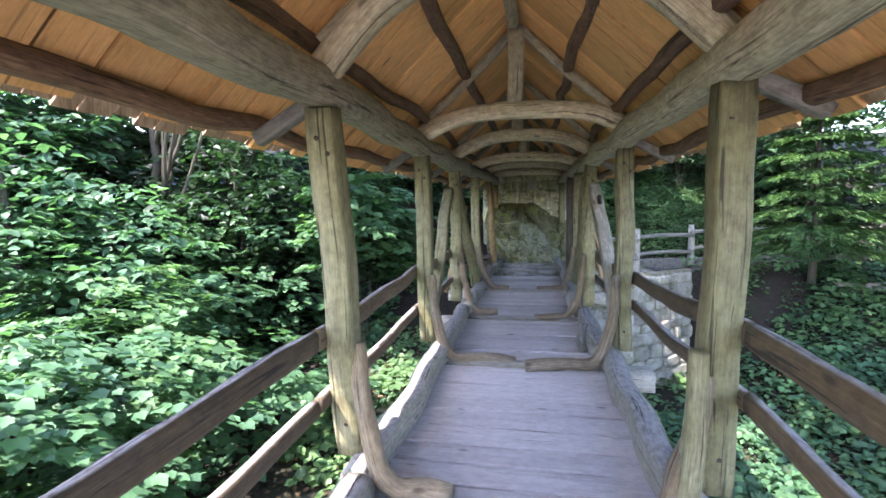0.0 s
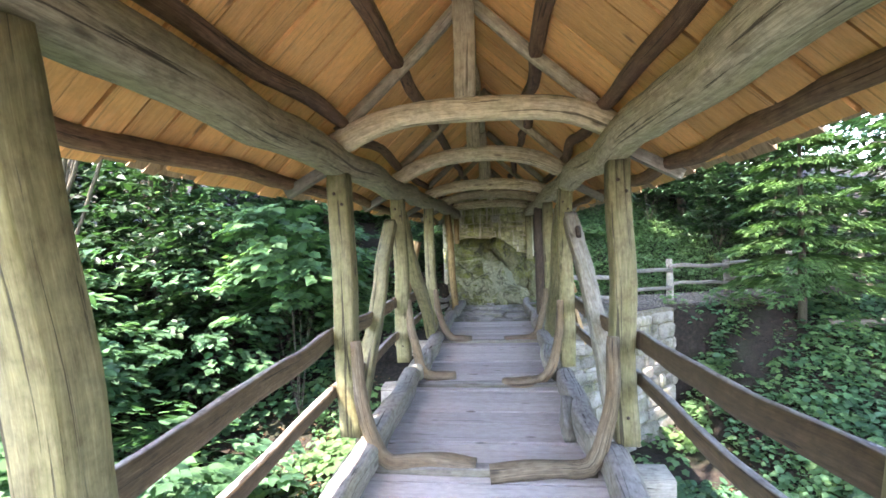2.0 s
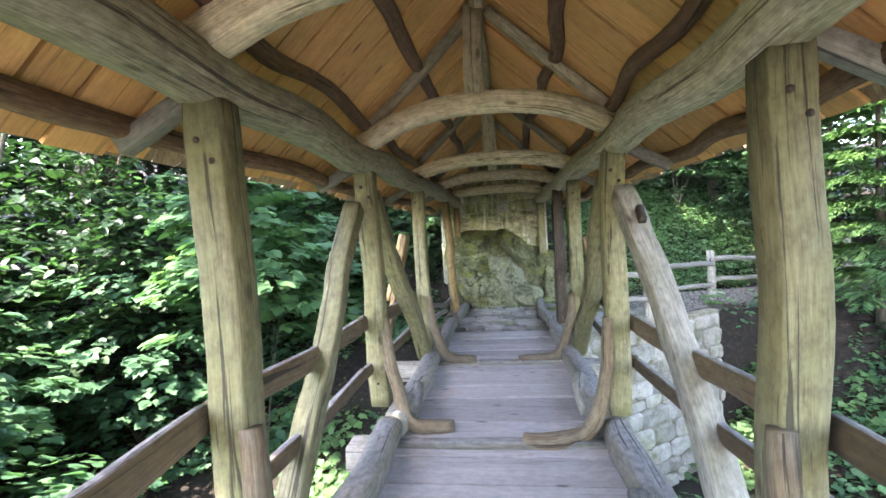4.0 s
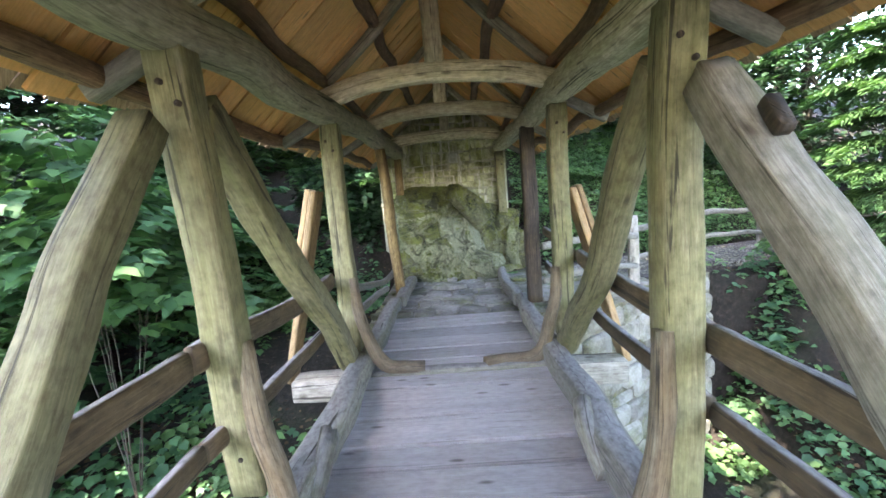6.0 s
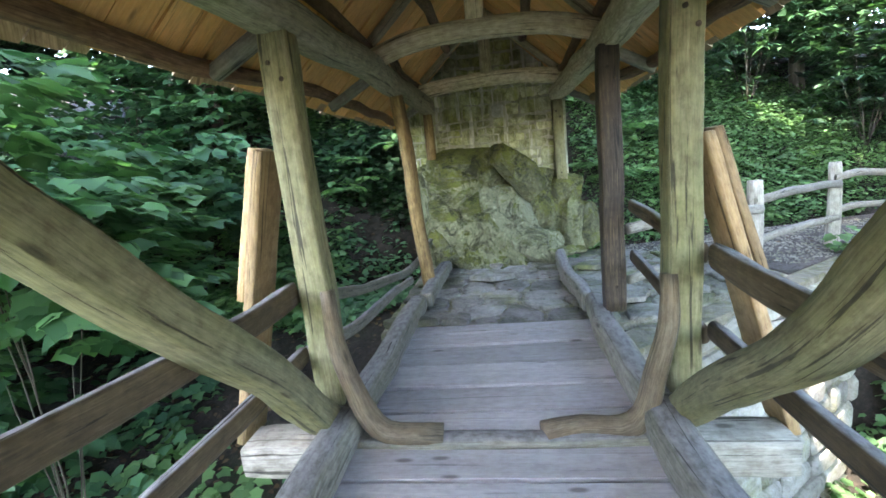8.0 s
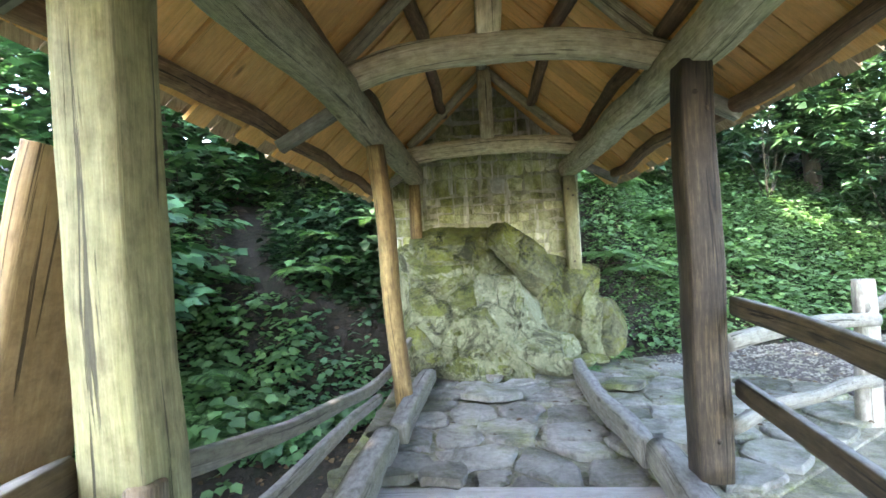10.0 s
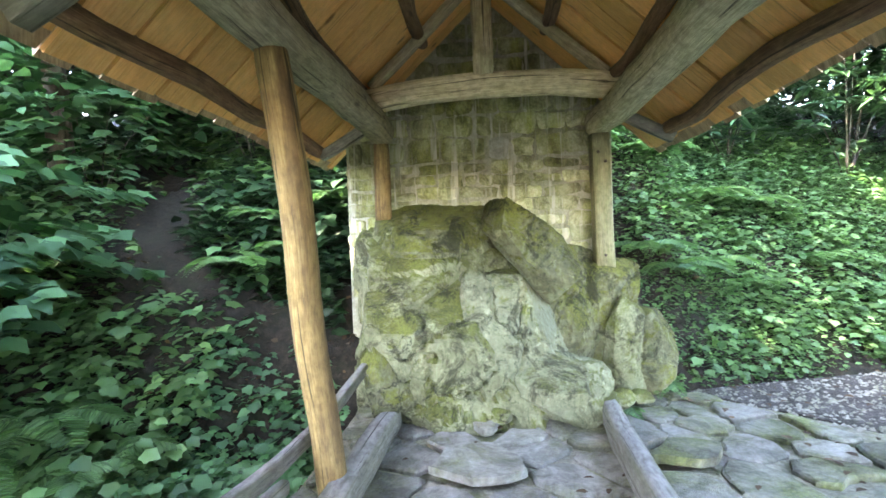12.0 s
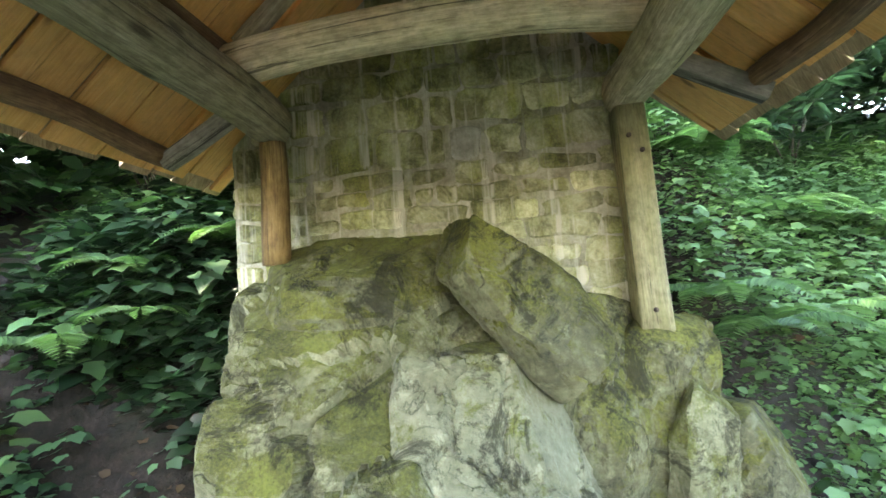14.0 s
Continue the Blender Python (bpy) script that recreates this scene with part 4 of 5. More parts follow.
def retaining_wall():
    w = group_at("retaining_wall", (2.6, 10.7, -2.1), "pale sunlit rubble retaining wall below the path", "wall", kind="structure")
    a, b = Vector((1.0, 9.32, 0)), Vector((3.95, 11.53, 0))
    u = (b - a).normalized()
    out = Vector((u.y, -u.x, 0))
    length = (b - a).length
    at = lambda d, z, o=0.0: tuple(a + u * d + out * o + Vector((0, 0, z)))
    slab("mortar_bed", [at(0, -3.1), at(length, -3.1), at(length, -0.16), at(0, -0.16)], 0.3, MORTAR, w)
    rnd = random.Random(23)
    z = -3.05
    while z < -0.2:
        h = min(rnd.uniform(0.2, 0.36), -0.13 - z)
        d = rnd.uniform(-0.1, 0)
        while d < length:
            l = rnd.uniform(0.22, 0.6)
            j = lambda: rnd.uniform(-0.035, 0.035)
            d0, d1 = max(d, 0), min(d + l, length)
            if d1 - d0 > 0.06 and h > 0.05:
                c = [(d0 + j(), z + j()), (d1 - 0.025 + j(), z + j()), (d1 - 0.025 + j(), z + h - 0.02 + j()), (d0 + j(), z + h - 0.02 + j())]
                ring = []
                for p, q in zip(c, c[1:] + c[:1]):
                    ring += [(p[0] * 0.85 + q[0] * 0.15, p[1] * 0.85 + q[1] * 0.15), (p[0] * 0.2 + q[0] * 0.8 + j() * 0.5, p[1] * 0.2 + q[1] * 0.8 + j() * 0.5)]
                o = rnd.uniform(0.03, 0.09)
                slab("stone", [at(x, y, o) for x, y in ring], 0.12, RUBBLE, w, 0, 0.04)
            d += l
        z += h


retaining_wall()

# ---- fence by the path ----
FENCE = [(1.08, 9.74), (2.5, 10.8), (4.12, 12.25), (5.8, 13.2), (7.6, 13.8), (9.6, 14.2)]


def fence():
    f = group_at("fence", (4.3, 12.5, -0.2), "rustic pale grey fence of split rails and round-topped posts", "fence")
    for i, (x, y) in enumerate(FENCE[1:]):
        z = float(ground_height(x, y))
        timber("fence_post", [(x, y, z - 0.05), (x + 0.01, y, z + 0.6), (x, y, z + 1.02), (x, y, z + 1.1)], 0.16, 0.1, PALE, f, square=3, taper=(1.05, 0.85), step=0.1)
    for (x0, y0), (x1, y1) in zip(FENCE[:-1], FENCE[1:]):
        z0, z1 = max(-0.14, float(ground_height(x0, y0))), float(ground_height(x1, y1))
        for h, w in ((0.83, 0.09), (0.42, 0.08)):
            timber("fence_rail", [(x0 - 0.03, y0 - 0.05, z0 + h), ((x0 + x1) / 2, (y0 + y1) / 2 - 0.05, (z0 + z1) / 2 + h + 0.03), (x1 + 0.03, y1 - 0.05, z1 + h)], 0.06, w, PALE, f, wob=0.02, square=2.6, rough=0.12)


fence()


def leaning_board(s, x, y, top, foot):
    g = group_at("leaning_board", (s * (x + 0.35), y, foot), "fresh tan boards bracing a bridge post from its sill", "board", "brace boards")
    timber("board", [(s * (x + 0.42), y, foot), (s * x, y, top)], 0.06, 0.27, FRESH, g, wob=0.003, square=8, side=(1, 0, 0.3))
    timber("cleat", [(s * (x + 0.29), y + 0.02, top * 0.45), (s * (x + 0.06), y + 0.02, top + 0.02)], 0.05, 0.2, FRESH, g, wob=0.003, square=8, side=(1, 0, 0.3))
    return g


leaning_board(-1, 1.14, 8.42, 1.5, -0.2)
leaning_board(1, 1.08, 8.42, 1.36, -0.2)

# ---- plants ----
RNG = np.random.default_rng(4)


OVAL = ((0, 0, 0), (0.28, 0.5, 0.07), (0.68, 0.36, 0.05), (1, 0, -0.06))
LOBED = ((0, 0, 0), (0.0, 0.4, 0.03), (0.24, 0.48, 0.05), (0.46, 0.66, 0.0), (0.62, 0.4, 0.05), (1, 0, -0.1))
HEART = ((0.05, 0, 0), (-0.1, 0.34, 0.02), (0.2, 0.6, 0.04), (0.45, 0.42, 0.05), (1, 0, -0.1))


def leaf_mesh(name, pos, head, normal, size, mat, width=0.6, parent=None, half=OVAL):
    """Many folded leaves as one mesh: at pos, pointing along head, facing normal; half is one side of the blade."""
    head = head / np.linalg.norm(head, axis=1, keepdims=True)
    side = np.cross(normal, head)
    side /= np.maximum(np.linalg.norm(side, axis=1, keepdims=True), 1e-6)
    up = np.cross(head, side)
    h = len(half)
    shape = np.array(list(half) + [(a, -b, c) for a, b, c in half[-2:0:-1]])
    k = len(shape)
    v = pos[:, None] + size[:, None, None] * (shape[None, :, 0:1] * head[:, None] + shape[None, :, 1:2] * width * side[:, None] + shape[None, :, 2:3] * up[:, None])
    n = len(pos)
    one = [0] + list(range(h - 1, 0, -1)) + [0] + list(range(k - 1, h - 2, -1))
    idx = (np.arange(n)[:, None] * k + np.array(one)[None]).ravel()
    me = bpy.data.meshes.new(name)
    me.vertices.add(n * k)
    me.vertices.foreach_set("co", v.astype(np.float32).ravel())
    me.loops.add(n * 2 * h)
    me.loops.foreach_set("vertex_index", idx.astype(np.int32))
    me.polygons.add(n * 2)
    me.polygons.foreach_set("loop_start", np.arange(0, n * 2 * h, h, dtype=np.int32))
    me.materials.append(mat)
    me.update(calc_edges=True)
    me.validate()
    ob = new(name, me)
    if parent is not None:
        ob.parent = parent
        ob.matrix_parent_inverse = Matrix.Translation(-parent.location)
    return ob


def boughs(centres, axis, per, length, size):
    """Flat fans of leaves, each growing outward from the plant's axis and sagging at the tip."""
    n = len(centres)
    a = np.arctan2(centres[:, 1] - axis[1], centres[:, 0] - axis[0])[:, None] + RNG.normal(0, 0.5, (n, 1))
    u = np.linspace(0.05, 1, per)[None] + RNG.normal(0, 0.02, (n, per))
    sgn = np.where(np.arange(per) % 2 == 0, 1.0, -1.0)[None]
    reach = length * RNG.uniform(0.7, 1.25, (n, 1))
    off = sgn * reach * 0.42 * np.sin(np.pi * np.clip(u * 0.9 + 0.08, 0, 1)) * RNG.uniform(0.15, 1, (n, per))
    ca, sa = np.cos(a), np.sin(a)
    roll = RNG.normal(0, 0.22, (n, 1))
    lean = RNG.normal(0.02, 0.16, (n, 1))
    along = u * reach
    dz = along * lean - 0.28 * along ** 2 + off * roll - 0.25 * off ** 2 + RNG.normal(0, 0.012, (n, per))
    pos = centres[:, None] + np.stack([ca * along - sa * off, sa * along + ca * off, dz], -1)
    turn = a + sgn * RNG.uniform(0.2, 1.1, (n, per))
    head = np.stack([np.cos(turn), np.sin(turn), RNG.normal(-0.28, 0.15, (n, per))], -1)
    normal = np.stack([RNG.normal(0, 0.2, (n, per)) + 0.25 * ca, RNG.normal(0, 0.2, (n, per)) + 0.25 * sa, np.ones((n, per))], -1)
    return pos.reshape(-1, 3), head.reshape(-1, 3), normal.reshape(-1, 3), (size * RNG.uniform(0.65, 1.25, (n, per))).ravel()


def whorls(centres, per, size):
    """Rosettes of long leaves at the shoot tips."""
    n = len(centres)
    a = np.arange(per)[None] * 2.4 + RNG.uniform(0, 6.28, (n, 1)) + RNG.normal(0, 0.15, (n, per))
    tip = RNG.normal(0, 0.35, (n, 1, 2))
    head = np.stack([np.cos(a), np.sin(a), RNG.uniform(-0.7, 0.35, (n, per))], -1)
    normal = np.concatenate([np.repeat(tip, per, 1), np.ones((n, per, 1))], -1)
    pos = centres[:, None] + head * 0.015
    return pos.reshape(-1, 3), head.reshape(-1, 3), normal.reshape(-1, 3), (size * RNG.uniform(0.7, 1.2, (n, per))).ravel()


def sprays(centres, per, spread, size, droop=0.25):
    """Leaves in flat sprays round each centre."""
    n = len(centres)
    a = RNG.uniform(0, 2 * np.pi, (n, per))
    r = spread * np.sqrt(RNG.uniform(0.02, 1, (n, per)))
    tilt = RNG.normal(0, 0.28, (n, 2))
    dx, dy = r * np.cos(a), r * np.sin(a)
    dz = tilt[:, :1] * dx + tilt[:, 1:] * dy - droop * r * r / spread + RNG.normal(0, 0.03, (n, per))
    pos = centres[:, None] + np.stack([dx, dy, dz], -1)
    a2 = a + RNG.normal(0, 0.6, (n, per))
    head = np.stack([np.cos(a2), np.sin(a2), RNG.normal(-0.25, 0.25, (n, per))], -1)
    normal = np.stack([RNG.normal(0, 0.35, (n, per)), RNG.normal(0, 0.35, (n, per)), np.ones((n, per))], -1)
    sz = size * RNG.uniform(0.6, 1.25, (n, per))
    return pos.reshape(-1, 3), head.reshape(-1, 3), normal.reshape(-1, 3), sz.ravel()


def crown_points(n, centre, radii):
    d = RNG.normal(0, 1, (n, 3))
    d /= np.linalg.norm(d, axis=1, keepdims=True)
    r = RNG.uniform(0.25, 1, (n, 1)) ** 0.55
    lump = 1 + 0.25 * np.sin(d[:, :1] * 5 + centre[0]) * np.cos(d[:, 1:2] * 4 + centre[1]) + 0.15 * np.sin(d[:, 2:] * 7)
    return np.array(centre) + d * r * lump * np.array(radii)


def plant(kind, x, y, height, radii, clumps, per, spread, leaf, mat, stems=4, label="", category="", group="", lift=None, trunk=0.12, centre=None, habit="spray"):
    """A tree or shrub: trunk, limbs reaching into the crown, and a crown of sprays of leaves."""
    z = float(ground_height(x, y)) - 0.05
    t = group_at(kind, (x, y, z), label, category, group)
    cz = z + height - radii[2] if lift is None else z + lift
    pts = crown_points(clumps, centre or (x, y, cz), radii)
    pts[:, 2] = np.maximum(pts[:, 2], ground_height(pts[:, 0], pts[:, 1]) + 0.12)
    free = (np.abs(pts[:, 0] - 0.0) > 1.75 + spread) | (pts[:, 1] > 13.9 + spread) | (pts[:, 2] > 3.9)
    pts = pts[free]
    rr = random.Random(int(abs(x * 31 + y * 17)))
    if kind == "tree":
        timber("trunk", [(x, y, z), (x + rr.uniform(-0.2, 0.2), y + rr.uniform(-0.2, 0.2), z + height * 0.4), (x, y, z + height * 0.85)], trunk * 2, trunk * 2, BARK, t, square=2, taper=(1, 0.3), step=0.5, wob=0.04)
    for i in range(stems):
        e = pts[rr.randrange(len(pts))]
        z0 = z + (height * rr.uniform(0.25, 0.6) if kind == "tree" else 0.0)
        timber("limb" if kind == "tree" else "stem", [(x, y, z0), ((x * 0.5 + e[0] * 0.5), (y * 0.5 + e[1] * 0.5), z0 * 0.4 + e[2] * 0.6 + 0.1), tuple(e)], trunk * 0.5, trunk * 0.5, BARK, t, square=2, taper=(1, 0.25), step=0.3, wob=0.02)
    if habit == "bough":
        leaf_mesh("crown", *boughs(pts, (x, y), per, spread, leaf), mat, 0.8, t, LOBED)
    elif habit == "whorl":
        leaf_mesh("crown", *whorls(pts, per, leaf), mat, 0.3, t)
    else:
        leaf_mesh("crown", *sprays(pts, per, spread, leaf), mat, parent=t)
    return t


SHRUB = "leafy green shrub with flat layered boughs on the stream bank"
for x, y, h, r, n, mat in ((-4.2, 1.9, 2.6, (1.4, 1.3, 1.1), 95, LEAF), (-5.2, 3.9, 3.0, (1.6, 1.3, 1.3), 120, LEAF_BRIGHT), (-6.6, 6.4, 3.2, (1.6, 1.5, 1.4), 125, LEAF),
                       (-3.9, 5.6, 1.5, (0.9, 0.8, 0.5), 36, LEAF), (-5.6, 9.0, 3.2, (1.5, 1.1, 1.4), 115, LEAF), (-3.5, 8.8, 4.3, (0.9, 1.0, 1.1), 100, LEAF_BRIGHT), (-6.8, 11.2, 4.2, (1.6, 1.2, 1.8), 130, LEAF), (-8.4, 8.2, 4.4, (1.6, 1.5, 2.0), 130, LEAF), (-8.6, 4.6, 4.4, (1.6, 1.5, 2.0), 120, LEAF), (-6.2, 13.6, 3.6, (1.6, 1.1, 1.6), 110, LEAF), (-8.8, 12.6, 4.6, (1.7, 1.4, 2.0), 110, LEAF_SHADED), (-10.4, 9.4, 5.0, (1.6, 1.6, 2.4), 110, LEAF_SHADED), (-10.2, 3.0, 5.0, (1.6, 1.8, 2.4), 110, LEAF_SHADED), (-6.4, 0.6, 3.2, (1.5, 1.4, 1.5), 100, LEAF),
                       (-4.0, 12.0, 2.3, (0.8, 0.7, 0.8), 55, LEAF), (-8.0, 2.0, 3.4, (2.0, 1.8, 1.6), 120, LEAF_BRIGHT), (-4.4, -0.6, 2.2, (1.4, 1.3, 1.0), 80, LEAF),
                       (-4.8, 11.2, 3.0, (1.3, 1.2, 1.3), 110, LEAF), (-2.8, 14.4, 2.2, (1.1, 0.8, 1.0), 80, LEAF_SHADED), (-1.9, 14.6, 2.0, (0.8, 0.7, 0.9), 60, LEAF_SHADED), (-4.3, 13.6, 2.2, (1.0, 0.8, 1.0), 70, LEAF)):
    plant("shrub", x, y, h, r, n if y > 4.5 else int(n * 1.25), 22 if y > 4.5 else 34, 0.66, 0.115 if y < 4.5 else 0.19 if (x, y) in ((-3.5, 8.8), (-4.0, 12.0)) else 0.155, mat, 7, SHRUB, "shrub", "bank shrubs", trunk=0.035, habit="bough")
for x, y, h, r, n in ((3.2, 15.6, 2.4, (1.3, 0.9, 1.1), 230), (5.4, 16.6, 2.8, (1.6, 1.0, 1.3), 280), (7.8, 16.6, 2.8, (1.6, 1.0, 1.3), 260), (1.7, 14.9, 1.9, (0.9, 0.6, 0.8), 150), (10.2, 16.0, 3.0, (1.8, 1.2, 1.4), 240), (4.2, 18, 3.4, (1.8, 1.2, 1.6), 240), (4.7, 15.6, 3.6, (1.4, 0.8, 1.5), 240), (2.4, 15.3, 2.9, (1.0, 0.7, 1.2), 180), (6.6, 15.4, 3.4, (1.4, 0.9, 1.5), 220)):
    plant("shrub", x, y, h, r, n, 11, 0.3, 0.2, LEAF_GLOSSY, 9, "dark glossy long-leaved evergreen shrub on the slope", "shrub", "slope shrubs", trunk=0.04, habit="whorl")
TREE = "tall broad-leaved forest tree with dense green crown"
for x, y, h, r, n, lift, mat in ((-8.5, 5.5, 9, (3.0, 2.6, 3.2), 420, 4.8, LEAF), (-7.2, 9.8, 9, (2.6, 2.2, 3.2), 420, 4.2, LEAF_SHADED), (-4.6, 13.6, 8, (2.2, 1.8, 2.8), 340, 3.6, LEAF),
                                 (-13.0, 5.2, 9, (3.0, 2.8, 3.2), 360, 4.8, LEAF_BRIGHT), (-2.4, 16.4, 8, (2.2, 1.6, 2.6), 280, 3.6, LEAF_SHADED), (-10.5, 12.5, 10, (3.2, 2.4, 3.6), 320, 5, LEAF_SHADED),
                                 (-7.0, 15.0, 9, (2.6, 2.2, 3.2), 320, 4.2, LEAF_SHADED), (1.5, 18.2, 8, (2.4, 1.6, 2.8), 260, 4, LEAF_SHADED), (5.5, 20.0, 9, (2.8, 2, 3.2), 280, 4.5, LEAF_SHADED), (9.5, 19.0, 9, (2.8, 2, 3.2), 280, 4.5, LEAF_SHADED),
                                 (12.5, 15.5, 9, (2.6, 2.2, 3.4), 280, 4.3, LEAF_SHADED), (-3.4, 15.2, 8, (2, 1.5, 2), 260, 4, LEAF_SHADED), (-13.5, 8, 8, (3, 2.6, 3), 300, 4, LEAF_SHADED), (-13.5, 2, 8, (3, 2.8, 3), 300, 4, LEAF_SHADED), (-12, -3, 8, (3, 2.8, 3), 240, 4, LEAF_SHADED), (3.4, 19, 8, (2.4, 1.6, 2), 240, 4, LEAF_SHADED), (7.5, 18.4, 8, (2.4, 1.6, 2), 240, 4, LEAF_SHADED), (15, 13, 8, (2.6, 2.4, 2), 240, 4, LEAF_SHADED), (8.4, 15.6, 8, (2.0, 1.4, 2), 220, 4, LEAF_SHADED), (-11.2, 9.2, 8, (2.4, 2.2, 2), 380, 4, LEAF_SHADED), (-12.8, 12.2, 8, (2.6, 2.2, 2), 380, 4, LEAF_SHADED), (-10.4, 6.6, 8, (1.8, 2.0, 2), 340, 4, LEAF), (-9.6, 15, 8, (2.4, 2, 2), 300, 4, LEAF_SHADED), (-4.4, 17.4, 8, (2.2, 1.6, 2), 320, 4, LEAF_SHADED), (-7.2, 17.8, 8, (2.2, 1.6, 2), 300, 4, LEAF_SHADED), (4.4, 18.4, 8, (2.4, 1.4, 2), 300, 4, LEAF_SHADED), (6.0, 16.4, 8, (2.0, 1.4, 2), 220, 4, LEAF_SHADED), (3.6, 16.6, 8, (2.0, 1.4, 2), 220, 4, LEAF_SHADED), (11, 12.2, 8, (2.2, 2, 2), 240, 4, LEAF_SHADED), (10.8, 8.6, 8, (2.2, 2, 2), 240, 4, LEAF_SHADED), (13.5, 10.5, 9, (2.6, 2.4, 3.4), 280, 4.5, LEAF), (12.5, 5.0, 9, (2.6, 2.4, 3.4), 260, 4.5, LEAF_SHADED), (10.5, 0.0, 9, (2.6, 2.4, 3.4), 240, 4.6, LEAF_SHADED)):
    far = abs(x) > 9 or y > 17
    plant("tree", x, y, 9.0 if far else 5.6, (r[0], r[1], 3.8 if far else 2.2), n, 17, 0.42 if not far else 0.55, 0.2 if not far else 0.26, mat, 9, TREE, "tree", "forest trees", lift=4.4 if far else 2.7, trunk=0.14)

# Added crowns high overhead, out of view, set where they block the sun.
for x, y, c, r, n in ((7.6, 6.2, (5.6, 5.6, 7.2), (2.6, 3.4, 1.0), 230), (8.2, 1.0, (5.4, 0.4, 7.2), (2.6, 2.8, 1.0), 190), (-8.2, 8.6, (-4.3, 7.2, 7.4), (3.2, 2.8, 1.0), 380), (6.5, 18.0, (0.3, 8.6, 7.6), (2.1, 1.6, 0.8), 240), (-9.2, 2.6, (-3.4, 3.6, 7.4), (1.7, 2.3, 0.8), 170), (9.5, 3.4, (1.7, 2.5, 7.5), (1.6, 1.5, 0.7), 110), (9.0, 17.5, (3.6, 10.6, 7.6), (2.6, 1.9, 0.9), 190), (-7.8, 10.6, (-5.2, 9.7, 6.8), (2.3, 2.2, 1.2), 250), (-2.2, 16.8, (0.0, 11.6, 8.0), (2.6, 1.9, 0.9), 180), (10.6, 6.4, (1.7, 5.6, 7.7), (2.0, 2.0, 0.8), 190)):
    plant("tree", x, y, 8.6, r, n, 17, 0.5, 0.24, LEAF, 8, "added tree whose unseen overhead crown shades the ravine", "tree", "forest trees", trunk=0.16, centre=c)



def slender_tree():
    x, y = 7.4, 10.1
    z = float(ground_height(x, y)) - 0.05
    t = group_at("tree", (x, y, z), "slender pale-barked leaning tree with ivy at its foot", "tree", "forest trees")
    timber("trunk", [(x, y, z), (x + 0.22, y, z + 1.6), (x + 0.5, y, z + 3.4), (x + 1.0, y, z + 6.4)], 0.15, 0.15, SLENDER_BARK, t, square=2, taper=(1.15, 0.5), step=0.3, wob=0.02)
    for k, (dx, dy, h) in enumerate(((-1.3, -0.4, 3.6), (1.2, 0.3, 4.2), (-0.8, 0.6, 5.0), (0.6, -1.0, 5.4))):
        timber("limb", [(x + 0.14 * h, y, z + h), (x + 0.14 * h + dx * 0.5, y + dy * 0.5, z + h + 0.4), (x + 0.14 * h + dx, y + dy, z + h + 0.45)], 0.06, 0.06, SLENDER_BARK, t, square=2, taper=(1, 0.3), step=0.2)
    pts = crown_points(70, (x + 0.6, y - 0.2, z + 5.2), (1.9, 1.5, 1.3))
    leaf_mesh("crown", *boughs(pts, (x, y), 22, 0.65, 0.13), LEAF, 0.8, t, LOBED)
    a = RNG.uniform(0, 6.28, 260)
    hgt = RNG.uniform(0.0, 1.0, 260) ** 1.6
    r = 0.13 + 0.3 * (1 - hgt) * RNG.uniform(0, 1, 260)
    ivy = np.stack([x + 0.14 * hgt + np.cos(a) * r, y + np.sin(a) * r, z + 0.06 + hgt * 1.1], -1)
    out = np.stack([np.cos(a), np.sin(a), np.full(260, -0.8)], -1)
    leaf_mesh("ivy_leaves", ivy, out, np.stack([np.cos(a), np.sin(a), np.full(260, 0.5)], -1), RNG.uniform(0.07, 0.14, 260), LEAF, 0.8, t, HEART)


slender_tree()
tagged(timber("fallen_log", [(6.6, 10.9, float(ground_height(6.6, 10.9)) + 0.1), (7.7, 10.8, float(ground_height(7.7, 10.8)) + 0.16), (9.2, 10.7, float(ground_height(9.2, 10.7)) + 0.12)], 0.2, 0.2, PALE, square=2, taper=(1, 0.7), rough=0.15), "pale fallen log lying on the far stream bank", "log")


